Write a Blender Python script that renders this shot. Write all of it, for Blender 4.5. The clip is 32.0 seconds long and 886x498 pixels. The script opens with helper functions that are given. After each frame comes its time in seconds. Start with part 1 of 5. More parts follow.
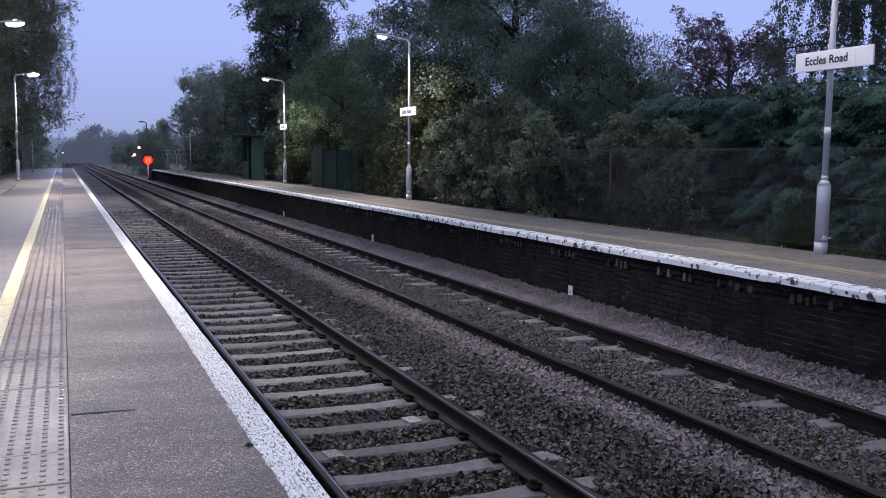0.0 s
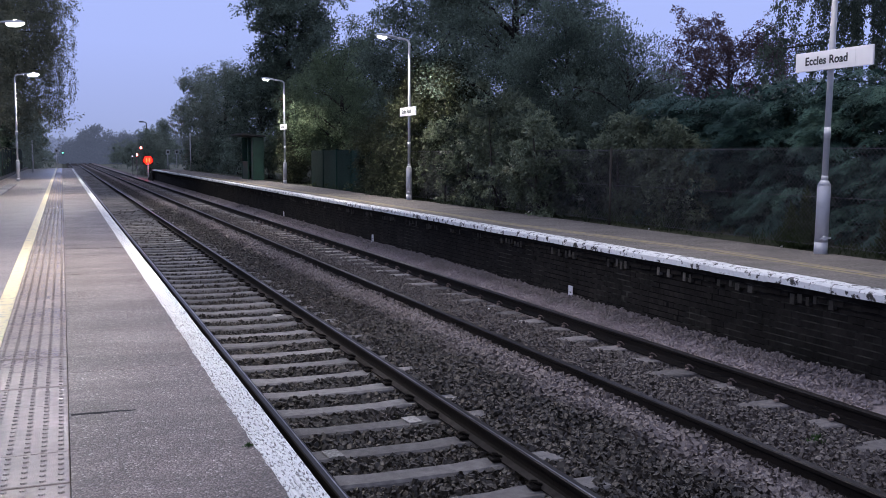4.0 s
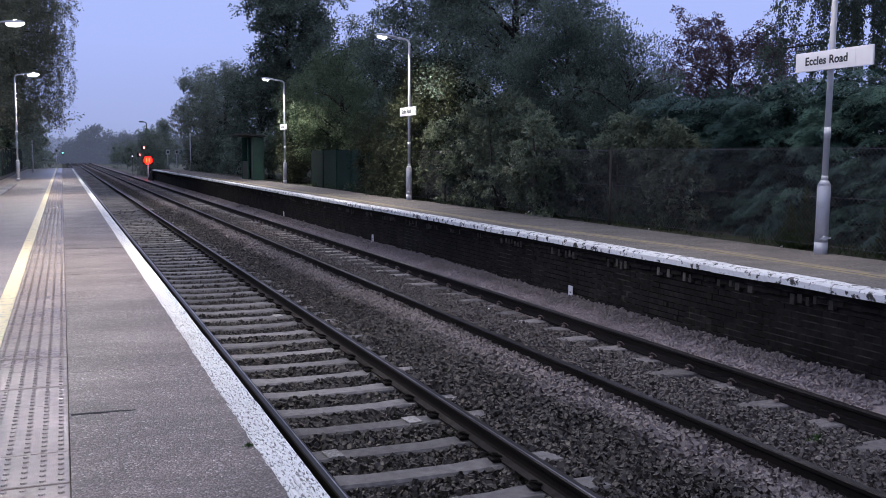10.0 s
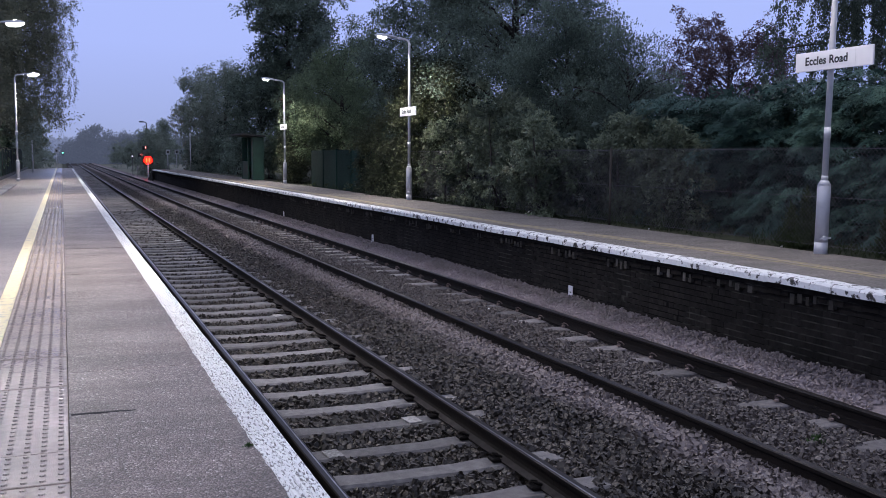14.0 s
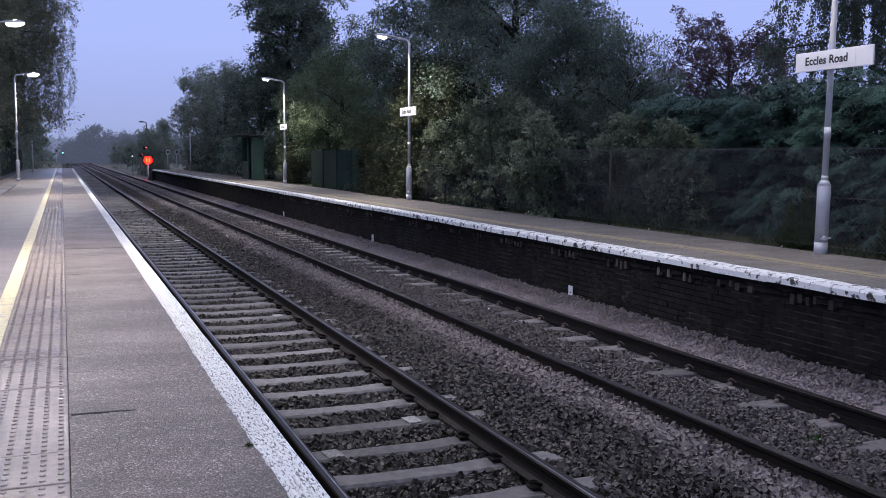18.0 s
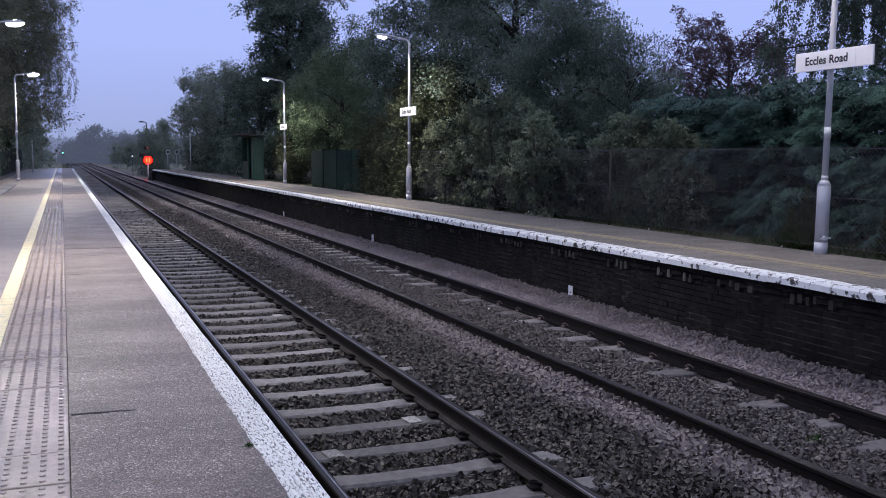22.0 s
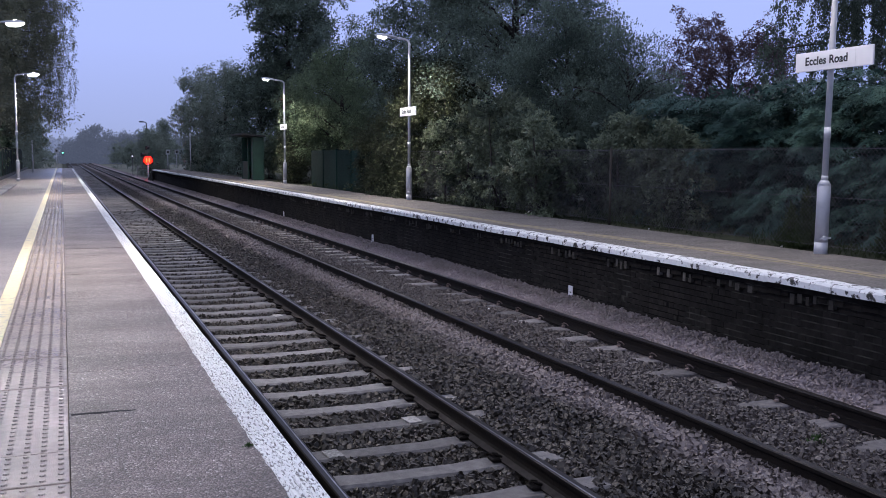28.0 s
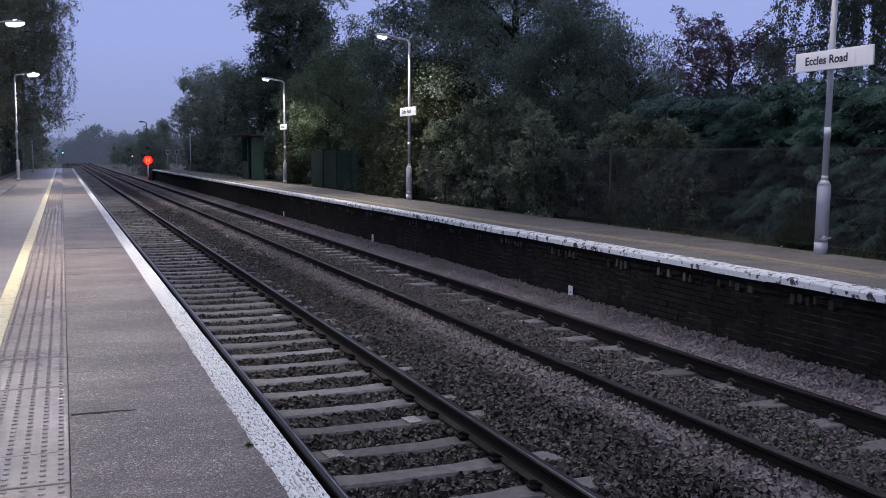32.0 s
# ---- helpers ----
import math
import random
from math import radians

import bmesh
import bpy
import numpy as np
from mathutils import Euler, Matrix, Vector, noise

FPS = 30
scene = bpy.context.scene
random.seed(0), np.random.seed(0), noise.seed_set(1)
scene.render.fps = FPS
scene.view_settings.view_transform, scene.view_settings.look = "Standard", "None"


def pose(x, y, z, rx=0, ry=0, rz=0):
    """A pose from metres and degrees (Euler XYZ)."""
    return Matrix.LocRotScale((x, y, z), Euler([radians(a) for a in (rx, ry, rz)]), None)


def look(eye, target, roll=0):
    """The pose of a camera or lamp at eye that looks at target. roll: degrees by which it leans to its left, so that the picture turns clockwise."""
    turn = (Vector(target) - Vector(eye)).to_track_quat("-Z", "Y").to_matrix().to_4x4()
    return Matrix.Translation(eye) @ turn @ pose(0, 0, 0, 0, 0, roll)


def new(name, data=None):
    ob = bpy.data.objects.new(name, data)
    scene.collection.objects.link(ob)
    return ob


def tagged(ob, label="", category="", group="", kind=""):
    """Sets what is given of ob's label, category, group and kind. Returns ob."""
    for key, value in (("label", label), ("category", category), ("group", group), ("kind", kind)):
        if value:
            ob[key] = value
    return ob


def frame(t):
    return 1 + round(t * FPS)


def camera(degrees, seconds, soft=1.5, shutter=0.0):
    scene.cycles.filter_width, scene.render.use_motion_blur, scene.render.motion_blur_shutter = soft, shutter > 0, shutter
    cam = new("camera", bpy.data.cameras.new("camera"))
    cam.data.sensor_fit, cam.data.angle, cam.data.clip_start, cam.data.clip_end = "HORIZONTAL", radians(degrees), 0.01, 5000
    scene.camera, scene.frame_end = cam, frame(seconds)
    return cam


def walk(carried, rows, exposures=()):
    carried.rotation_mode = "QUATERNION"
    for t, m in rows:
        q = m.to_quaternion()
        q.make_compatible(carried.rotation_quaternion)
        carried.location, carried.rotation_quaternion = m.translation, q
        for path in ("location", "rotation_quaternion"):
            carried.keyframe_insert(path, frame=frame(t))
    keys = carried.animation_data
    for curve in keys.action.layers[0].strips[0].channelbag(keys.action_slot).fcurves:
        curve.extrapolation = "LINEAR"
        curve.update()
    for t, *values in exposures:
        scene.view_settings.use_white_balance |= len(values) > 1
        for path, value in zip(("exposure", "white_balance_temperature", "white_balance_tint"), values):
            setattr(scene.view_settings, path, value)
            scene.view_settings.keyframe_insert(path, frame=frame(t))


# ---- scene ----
# ---- camera and path ----
# x across the line (0 = near rail's running face), y along the line, z up from the platform tops
cam = camera(49.86, 32.0, soft=0.9)
EYE = (-1.6415, 0.0, 1.2437)
VIEW = look(EYE, (EYE[0] + 0.36866, EYE[1] + 0.92453, EYE[2] - 0.09665), roll=0.35)
walk(cam, [(0.0, VIEW), (32.0, VIEW)], exposures=((0.0, 0.04), (22.0, 0.05), (29.0, 0.10), (31.3, 0.10), (31.7, 0.06), (32.0, -0.28)))

# ---- world and exposure ----
world = bpy.data.worlds.new("dusk_sky")
scene.world = world
world.use_nodes = True
wn, wl = world.node_tree.nodes, world.node_tree.links
wn.clear()
w_out = wn.new("ShaderNodeOutputWorld")
w_bg = wn.new("ShaderNodeBackground")
w_co = wn.new("ShaderNodeTexCoord")
w_sep = wn.new("ShaderNodeSeparateXYZ")
w_ramp = wn.new("ShaderNodeValToRGB")
wl.new(w_co.outputs["Generated"], w_sep.inputs[0])
wl.new(w_sep.outputs["Z"], w_ramp.inputs[0])
wl.new(w_ramp.outputs[0], w_bg.inputs[0])
wl.new(w_bg.outputs[0], w_out.inputs[0])
w_bg.inputs[1].default_value = 1.0
cr = w_ramp.color_ramp
cr.elements[0].position, cr.elements[0].color = 0.0, (0.33, 0.39, 0.62, 1)
cr.elements[1].position, cr.elements[1].color = 1.0, (0.66, 0.70, 0.86, 1)
for p, c in ((0.035, (0.36, 0.43, 0.76, 1)), (0.11, (0.41, 0.50, 0.95, 1)), (0.26, (0.42, 0.52, 0.99, 1)), (0.5, (0.56, 0.62, 0.94, 1))):
    e = cr.elements.new(p)
    e.color = c

LAMP_POWER = 900.0


def lamp_light(x, y, z, power=1.0):
    d = bpy.data.lights.new("lamp_light", "SPOT")
    d.energy, d.color, d.shadow_soft_size = LAMP_POWER * power, (1.0, 0.92, 0.865), 0.12
    d.spot_size, d.spot_blend = radians(150), 0.6
    ob = new("lamp_light", d)
    ob.matrix_world = pose(x, y, z)
    return ob


# ---- materials ----
def mat(name, c1, c2, scale=8.0, rough=0.8, metal=0.0, bump=0.2, bump_scale=60.0, island=0.0, objrand=0.0, detail=6.0, spec=0.4, bump_dist=0.01, c3=None, big=0.7):
    """Two-scale noise colour between c1 and c2, fine relief, and variation by island or object."""
    m = bpy.data.materials.new(name)
    m.use_nodes = True
    n, l = m.node_tree.nodes, m.node_tree.links
    bsdf = n["Principled BSDF"]
    co = n.new("ShaderNodeTexCoord")
    geo = n.new("ShaderNodeNewGeometry")
    n1 = n.new("ShaderNodeTexNoise")
    n1.inputs["Scale"].default_value, n1.inputs["Detail"].default_value = scale, detail
    l.new(geo.outputs["Position"], n1.inputs["Vector"])
    n2 = n.new("ShaderNodeTexNoise")
    n2.inputs["Scale"].default_value, n2.inputs["Detail"].default_value = big, 3
    l.new(geo.outputs["Position"], n2.inputs["Vector"])
    mx = n.new("ShaderNodeMath")
    mx.operation = "MULTIPLY_ADD"
    l.new(n1.outputs["Fac"], mx.inputs[0])
    mx.inputs[1].default_value = 0.75
    s2 = n.new("ShaderNodeMath")
    s2.operation = "MULTIPLY_ADD"
    l.new(n2.outputs["Fac"], s2.inputs[0])
    s2.inputs[1].default_value, s2.inputs[2].default_value = 0.9, -0.325
    l.new(s2.outputs[0], mx.inputs[2])
    ramp = n.new("ShaderNodeValToRGB")
    ramp.color_ramp.elements[0].position, ramp.color_ramp.elements[0].color = 0.3, (*c1, 1)
    ramp.color_ramp.elements[1].position, ramp.color_ramp.elements[1].color = 0.7, (*c2, 1)
    if c3:
        e = ramp.color_ramp.elements.new(0.84)
        e.color = (*c3, 1)
    l.new(mx.outputs[0], ramp.inputs[0])
    col = ramp.outputs[0]
    for amount, src in ((island, geo.outputs["Random Per Island"]), (objrand, None)):
        if amount:
            if src is None:
                oi = n.new("ShaderNodeObjectInfo")
                src = oi.outputs["Random"]
            hsv = n.new("ShaderNodeHueSaturation")
            mr = n.new("ShaderNodeMapRange")
            mr.inputs["To Min"].default_value, mr.inputs["To Max"].default_value = 1 - amount, 1 + amount
            l.new(src, mr.inputs["Value"])
            l.new(mr.outputs[0], hsv.inputs["Value"])
            l.new(col, hsv.inputs["Color"])
            col = hsv.outputs[0]
    l.new(col, bsdf.inputs["Base Color"])
    bsdf.inputs["Roughness"].default_value = rough
    bsdf.inputs["Metallic"].default_value = metal
    bsdf.inputs["Specular IOR Level"].default_value = spec
    if bump:
        n3 = n.new("ShaderNodeTexNoise")
        n3.inputs["Scale"].default_value, n3.inputs["Detail"].default_value = bump_scale, 4
        l.new(geo.outputs["Position"], n3.inputs["Vector"])
        b = n.new("ShaderNodeBump")
        b.inputs["Strength"].default_value, b.inputs["Distance"].default_value = bump, bump_dist
        l.new(n3.outputs["Fac"], b.inputs["Height"])
        l.new(b.outputs[0], bsdf.inputs["Normal"])
    return m


def glow(name, colour, strength):
    m = bpy.data.materials.new(name)
    m.use_nodes = True
    b = m.node_tree.nodes["Principled BSDF"]
    b.inputs["Base Color"].default_value = (*colour, 1)
    b.inputs["Emission Color"].default_value = (*colour, 1)
    b.inputs["Emission Strength"].default_value = strength
    return m


def leafy(name, c1, c2, c3=None, rough=0.55, vary=0.32, through_light=0.45):
    m = mat(name, c1, c2, scale=1.6, rough=rough, bump=0, island=vary, c3=c3, big=0.5, spec=0.22)
    n, l = m.node_tree.nodes, m.node_tree.links
    bsdf, out = n["Principled BSDF"], n["Material Output"]
    tr = n.new("ShaderNodeBsdfTranslucent")
    l.new(bsdf.inputs["Base Color"].links[0].from_socket, tr.inputs["Color"])
    ms = n.new("ShaderNodeMixShader")
    ms.inputs[0].default_value = through_light
    l.new(bsdf.outputs[0], ms.inputs[1])
    l.new(tr.outputs[0], ms.inputs[2])
    l.new(ms.outputs[0], out.inputs["Surface"])
    return m


def paint_worn(name, paint, under, amount, scale=18.0, rough=0.6, stretch=1.0):
    """Paint with chips through which the stone shows."""
    m = mat(name, tuple(c * 0.82 for c in paint), paint, scale=30, rough=rough, bump=0.5, bump_scale=90)
    n, l = m.node_tree.nodes, m.node_tree.links
    bsdf = n["Principled BSDF"]
    src = bsdf.inputs["Base Color"].links[0].from_socket
    geo = n.new("ShaderNodeNewGeometry")
    nz = n.new("ShaderNodeTexNoise")
    nz.inputs["Scale"].default_value, nz.inputs["Detail"].default_value, nz.inputs["Roughness"].default_value = scale, 8, 0.7
    mp = n.new("ShaderNodeMapping")
    mp.inputs["Scale"].default_value = (1, stretch, 1)
    l.new(geo.outputs["Position"], mp.inputs["Vector"])
    l.new(mp.outputs[0], nz.inputs["Vector"])
    rp = n.new("ShaderNodeValToRGB")
    rp.color_ramp.elements[0].position, rp.color_ramp.elements[0].color = amount, (1, 1, 1, 1)
    rp.color_ramp.elements[1].position, rp.color_ramp.elements[1].color = amount + 0.04, (0, 0, 0, 1)
    l.new(nz.outputs["Fac"], rp.inputs[0])
    mx = n.new("ShaderNodeMix")
    mx.data_type = "RGBA"
    l.new(rp.outputs[0], mx.inputs["Factor"])
    l.new(src, mx.inputs["A"])
    mx.inputs["B"].default_value = (*under, 1)
    l.new(mx.outputs["Result"], bsdf.inputs["Base Color"])
    return m


def tarmac(name, dark, light, speck, grain=95.0, rough=0.7, objrand=0.0, damp=0.0):
    """Rolled chippings: coarse grain of two stone colours, pale chips, broad worn patches."""
    m = mat(name, dark, light, scale=grain, rough=rough, bump=0, objrand=objrand, detail=2.0, big=1.2)
    n, l = m.node_tree.nodes, m.node_tree.links
    bsdf = n["Principled BSDF"]
    src = bsdf.inputs["Base Color"].links[0].from_socket
    geo = n.new("ShaderNodeNewGeometry")
    vo = n.new("ShaderNodeTexVoronoi")
    vo.inputs["Scale"].default_value = grain * 0.95
    l.new(geo.outputs["Position"], vo.inputs["Vector"])
    sep = n.new("ShaderNodeSeparateColor")
    l.new(vo.outputs["Color"], sep.inputs[0])
    rp = n.new("ShaderNodeValToRGB")
    e = rp.color_ramp.elements
    e[0].position, e[0].color = 0.05, (*[c * 0.45 for c in dark], 1)
    e[1].position, e[1].color = 1.0, (*speck, 1)
    for p, c in ((0.5, dark), (0.80, light), (0.94, light)):
        x = e.new(p)
        x.color = (*c, 1)
    l.new(sep.outputs[0], rp.inputs[0])
    mx = n.new("ShaderNodeMix")
    mx.data_type = "RGBA"
    mx.inputs["Factor"].default_value = 0.6
    l.new(src, mx.inputs["A"])
    l.new(rp.outputs[0], mx.inputs["B"])
    # old damp and dirt stains that run across the platform
    mp = n.new("ShaderNodeMapping")
    mp.inputs["Scale"].default_value = (0.55, 2.4, 1)
    l.new(geo.outputs["Position"], mp.inputs["Vector"])
    st = n.new("ShaderNodeTexNoise")
    st.inputs["Scale"].default_value, st.inputs["Detail"].default_value, st.inputs["Roughness"].default_value = 1.0, 6, 0.62
    l.new(mp.outputs[0], st.inputs["Vector"])
    mr = n.new("ShaderNodeMapRange")
    mr.inputs["From Min"].default_value, mr.inputs["From Max"].default_value = 0.38, 0.60
    mr.inputs["To Min"].default_value, mr.inputs["To Max"].default_value = 1 - damp, 1 + 0.35 * damp
    l.new(st.outputs["Fac"], mr.inputs["Value"])
    hsv = n.new("ShaderNodeHueSaturation")
    l.new(mr.outputs[0], hsv.inputs["Value"])
    l.new(mx.outputs["Result"], hsv.inputs["Color"])
    l.new(hsv.outputs[0], bsdf.inputs["Base Color"])
    b = n.new("ShaderNodeBump")
    b.inputs["Strength"].default_value, b.inputs["Distance"].default_value = 0.9, 0.004
    l.new(vo.outputs["Distance"], b.inputs["Height"])
    b.invert = True
    l.new(b.outputs[0], bsdf.inputs["Normal"])
    return m


M = {}
M["asphalt"] = tarmac("platform_tarmac", (0.155, 0.131, 0.124), (0.36, 0.315, 0.302), (0.7, 0.67, 0.64), grain=140.0, rough=0.28, damp=0.25)
M["asphalt"].node_tree.nodes["Principled BSDF"].inputs["Specular IOR Level"].default_value = 0.9
M["asphalt_far"] = tarmac("far_platform_tarmac", (0.118, 0.104, 0.096), (0.24, 0.212, 0.192), (0.36, 0.32, 0.29), grain=70.0, rough=0.85, damp=0.2)
M["slab"] = tarmac("edge_tarmac", (0.096, 0.075, 0.066), (0.31, 0.256, 0.230), (0.80, 0.73, 0.68), grain=130.0, rough=0.48, objrand=0.2, damp=0.30)
M["tactile"] = mat("tactile_concrete", (0.245, 0.192, 0.158), (0.37, 0.302, 0.256), scale=22, rough=0.25, bump=0.35, bump_scale=200, objrand=0.10, big=1.3, spec=0.7)
M["tactile_shade"] = mat("shaded_blister_side", (0.17, 0.139, 0.118), (0.28, 0.233, 0.200), scale=22, rough=0.8, bump=0.2, bump_scale=200)
M["white_edge"] = paint_worn("white_edge_paint", (0.92, 0.92, 0.91), (0.16, 0.15, 0.15), 0.432, scale=90, stretch=0.3)
M["white_nose"] = paint_worn("white_nose_paint", (0.84, 0.84, 0.83), (0.05, 0.046, 0.042), 0.425, scale=9)
M["yellow"] = paint_worn("yellow_line_paint", (0.84, 0.74, 0.45), (0.46, 0.41, 0.33), 0.43, scale=11, rough=0.3)
M["yellow_old"] = paint_worn("faded_yellow_paint", (0.40, 0.31, 0.15), (0.22, 0.19, 0.155), 0.53, scale=9)
M["brick"] = mat("sooty_brick", (0.0085, 0.0077, 0.0068), (0.022, 0.0192, 0.0172), scale=14, rough=0.9, bump=0.5, objrand=0.3, island=0.3, big=1.6, spec=0.16)
M["brick_pale"] = mat("pale_brick", (0.022, 0.021, 0.018), (0.105, 0.097, 0.085), scale=14, rough=0.85, bump=0.5, objrand=0.6, island=0.5)
M["mortar"] = mat("sooty_mortar", (0.006, 0.0058, 0.0054), (0.075, 0.075, 0.066), scale=5, rough=0.95, bump=0.5, big=1.1, spec=0.08)
M["mortar"].node_tree.nodes["Color Ramp"].color_ramp.elements[0].position = 0.50
M["mortar"].node_tree.nodes["Color Ramp"].color_ramp.elements[1].position = 0.80
M["concrete"] = mat("sleeper_concrete", (0.088, 0.083, 0.086), (0.190, 0.180, 0.183), scale=16, rough=0.75, bump=0.5, bump_scale=120, objrand=0.25)
M["timber"] = mat("old_sleeper_timber", (0.085, 0.078, 0.080), (0.215, 0.196, 0.196), scale=16, rough=0.85, bump=0.6, bump_scale=80, objrand=0.4)
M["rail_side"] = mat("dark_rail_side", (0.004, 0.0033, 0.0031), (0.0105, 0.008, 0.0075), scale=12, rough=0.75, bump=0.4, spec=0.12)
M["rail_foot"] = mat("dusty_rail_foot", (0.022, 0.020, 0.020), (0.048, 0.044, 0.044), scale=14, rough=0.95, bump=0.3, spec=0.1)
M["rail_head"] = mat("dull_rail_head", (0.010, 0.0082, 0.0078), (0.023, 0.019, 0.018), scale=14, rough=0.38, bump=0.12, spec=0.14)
M["rail_top"] = mat("polished_rail_band", (0.22, 0.21, 0.21), (0.45, 0.44, 0.44), scale=6, rough=0.3, metal=1.0, bump=0.05)
M["rust"] = mat("rusty_clip", (0.10, 0.073, 0.068), (0.22, 0.17, 0.158), scale=30, rough=0.8, bump=0.4, objrand=0.3)
M["galv"] = mat("galvanised_steel", (0.38, 0.385, 0.41), (0.52, 0.525, 0.56), scale=7, rough=0.5, metal=0.05, bump=0.1)
M["galv_pale"] = mat("pale_painted_band", (0.47, 0.475, 0.50), (0.57, 0.575, 0.60), scale=9, rough=0.5, bump=0.1)
M["sign_white"] = mat("sign_white_enamel", (0.66, 0.65, 0.68), (0.74, 0.73, 0.76), scale=5, rough=0.3, bump=0.02, big=2.0)
M["black"] = mat("black_paint", (0.012, 0.012, 0.013), (0.025, 0.025, 0.027), scale=10, rough=0.5, bump=0.1)
M["dark_green"] = mat("dark_green_paint", (0.007, 0.030, 0.020), (0.013, 0.052, 0.035), scale=5, rough=0.5, bump=0.15)
M["fence_wood"] = mat("weathered_fence_boards", (0.007, 0.020, 0.016), (0.015, 0.038, 0.029), scale=9, rough=0.95, spec=0.1, bump=0.4, objrand=0.25)
M["verge"] = mat("pale_dry_grass", (0.08, 0.085, 0.062), (0.155, 0.155, 0.115), scale=1.2, rough=0.95, bump=0.8, bump_scale=6, bump_dist=0.08, big=0.1)
M["pad"] = mat("pale_rail_pad", (0.10, 0.097, 0.096), (0.40, 0.385, 0.375), scale=45, rough=0.6, bump=0.4)
M["wire"] = mat("dull_wire", (0.062, 0.058, 0.070), (0.12, 0.114, 0.13), scale=9, rough=0.55, metal=0.3, bump=0)
M["post"] = mat("fence_post_concrete", (0.035, 0.036, 0.035), (0.075, 0.075, 0.072), scale=9, rough=0.85, bump=0.4)
M["earth"] = mat("rough_grass_ground", (0.020, 0.024, 0.012), (0.06, 0.065, 0.03), scale=3, rough=0.95, bump=0.8, bump_scale=14, bump_dist=0.05, big=0.15)
M["grass"] = leafy("grass_blades", (0.018, 0.030, 0.012), (0.048, 0.066, 0.024))
M["bark"] = mat("tree_bark", (0.020, 0.017, 0.015), (0.055, 0.046, 0.038), scale=9, rough=0.9, bump=0.8, bump_scale=30)
M["lens"] = glow("lamp_lens_glow", (1.0, 0.95, 0.92), 25.0)
M["red_glow"] = glow("red_lamp_glow", (1.0, 0.0022, 0.0008), 32.0)
M["red_core"] = glow("red_lamp_core", (1.0, 0.007, 0.0018), 60.0)
M["gate_glow"] = glow("gate_lamp_glow", (1.0, 0.22, 0.20), 8.0)
M["green_glow"] = glow("green_signal_glow", (0.25, 1.0, 0.75), 2.0)
M["leaf_dark"] = leafy("dark_leaves", (0.040, 0.060, 0.048), (0.205, 0.262, 0.205), c3=(0.26, 0.30, 0.24), vary=0.4)
M["leaf_mid"] = leafy("green_leaves", (0.044, 0.068, 0.044), (0.205, 0.262, 0.158), vary=0.4)
M["yellow_ghost"] = paint_worn("worn_away_yellow", (0.32, 0.262, 0.15), (0.19, 0.165, 0.13), 0.46, scale=5, rough=0.8)
M["leaf_ivy"] = leafy("ivy_leaves", (0.018, 0.025, 0.015), (0.095, 0.108, 0.060), c3=(0.155, 0.155, 0.088), rough=0.42, vary=0.45)
M["leaf_bramble"] = leafy("bramble_leaves", (0.024, 0.038, 0.028), (0.26, 0.30, 0.20), c3=(0.44, 0.43, 0.29), rough=0.42, vary=0.45)
M["weed"] = leafy("weed_leaves", (0.03, 0.062, 0.022), (0.06, 0.11, 0.035))
M["leaf_copper"] = leafy("copper_leaves", (0.075, 0.052, 0.062), (0.15, 0.10, 0.112))
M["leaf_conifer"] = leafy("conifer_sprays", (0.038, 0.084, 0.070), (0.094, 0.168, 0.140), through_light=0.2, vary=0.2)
M["conifer_shade"] = leafy("shaded_inner_conifer", (0.020, 0.040, 0.034), (0.046, 0.080, 0.066))
M["leaf_birch"] = leafy("birch_leaves", (0.12, 0.13, 0.092), (0.25, 0.26, 0.178), vary=0.2)
# distant leaves emit a faint blue that stands in for haze
for wood, haze_glow in (("backdrop_near", (0.052, 0.062, 0.100)), ("backdrop_far", (0.135, 0.160, 0.270))):
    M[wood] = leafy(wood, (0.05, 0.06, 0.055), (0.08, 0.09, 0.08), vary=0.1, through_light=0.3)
    M[wood].node_tree.nodes["Principled BSDF"].inputs["Emission Color"].default_value = (*haze_glow, 1)
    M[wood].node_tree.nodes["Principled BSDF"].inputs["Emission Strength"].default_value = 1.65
# leaf colour lightened to carry the haze over the farther trees
M["leaf_haze"] = leafy("hazed_grey_green_leaves", (0.145, 0.178, 0.140), (0.27, 0.31, 0.25), vary=0.15)
M["leaf_weeping"] = leafy("dark_birch_leaves", (0.045, 0.062, 0.048), (0.11, 0.14, 0.10), through_light=0.3)


# ---- mesh helpers ----
def part(name, bm, material, parent=None, label="", smooth=False):
    me = bpy.data.meshes.new(name)
    bm.to_mesh(me)
    bm.free()
    for m in material if isinstance(material, (list, tuple)) else (material,):
        me.materials.append(m)
    if smooth:
        for p in me.polygons:
            p.use_smooth = True
    ob = new(name, me)
    if parent is not None:
        ob.parent = parent
    return tagged(ob, label)


def raw(name, verts, faces, material, parent=None, label=""):
    """One mesh from arrays of vertices and of equal-sized faces."""
    me = bpy.data.meshes.new(name)
    k = faces.shape[1]
    me.vertices.add(len(verts))
    me.vertices.foreach_set("co", np.ascontiguousarray(verts, dtype=np.float32).ravel())
    me.loops.add(faces.size)
    me.loops.foreach_set("vertex_index", np.ascontiguousarray(faces, dtype=np.int32).ravel())
    me.polygons.add(len(faces))
    me.polygons.foreach_set("loop_start", np.arange(0, faces.size, k, dtype=np.int32))
    me.polygons.foreach_set("loop_total", np.full(len(faces), k, dtype=np.int32))
    me.update(calc_edges=True)
    me.validate()
    me.shade_flat()
    me.materials.append(material)
    ob = new(name, me)
    if parent is not None:
        ob.parent = parent
    return tagged(ob, label)


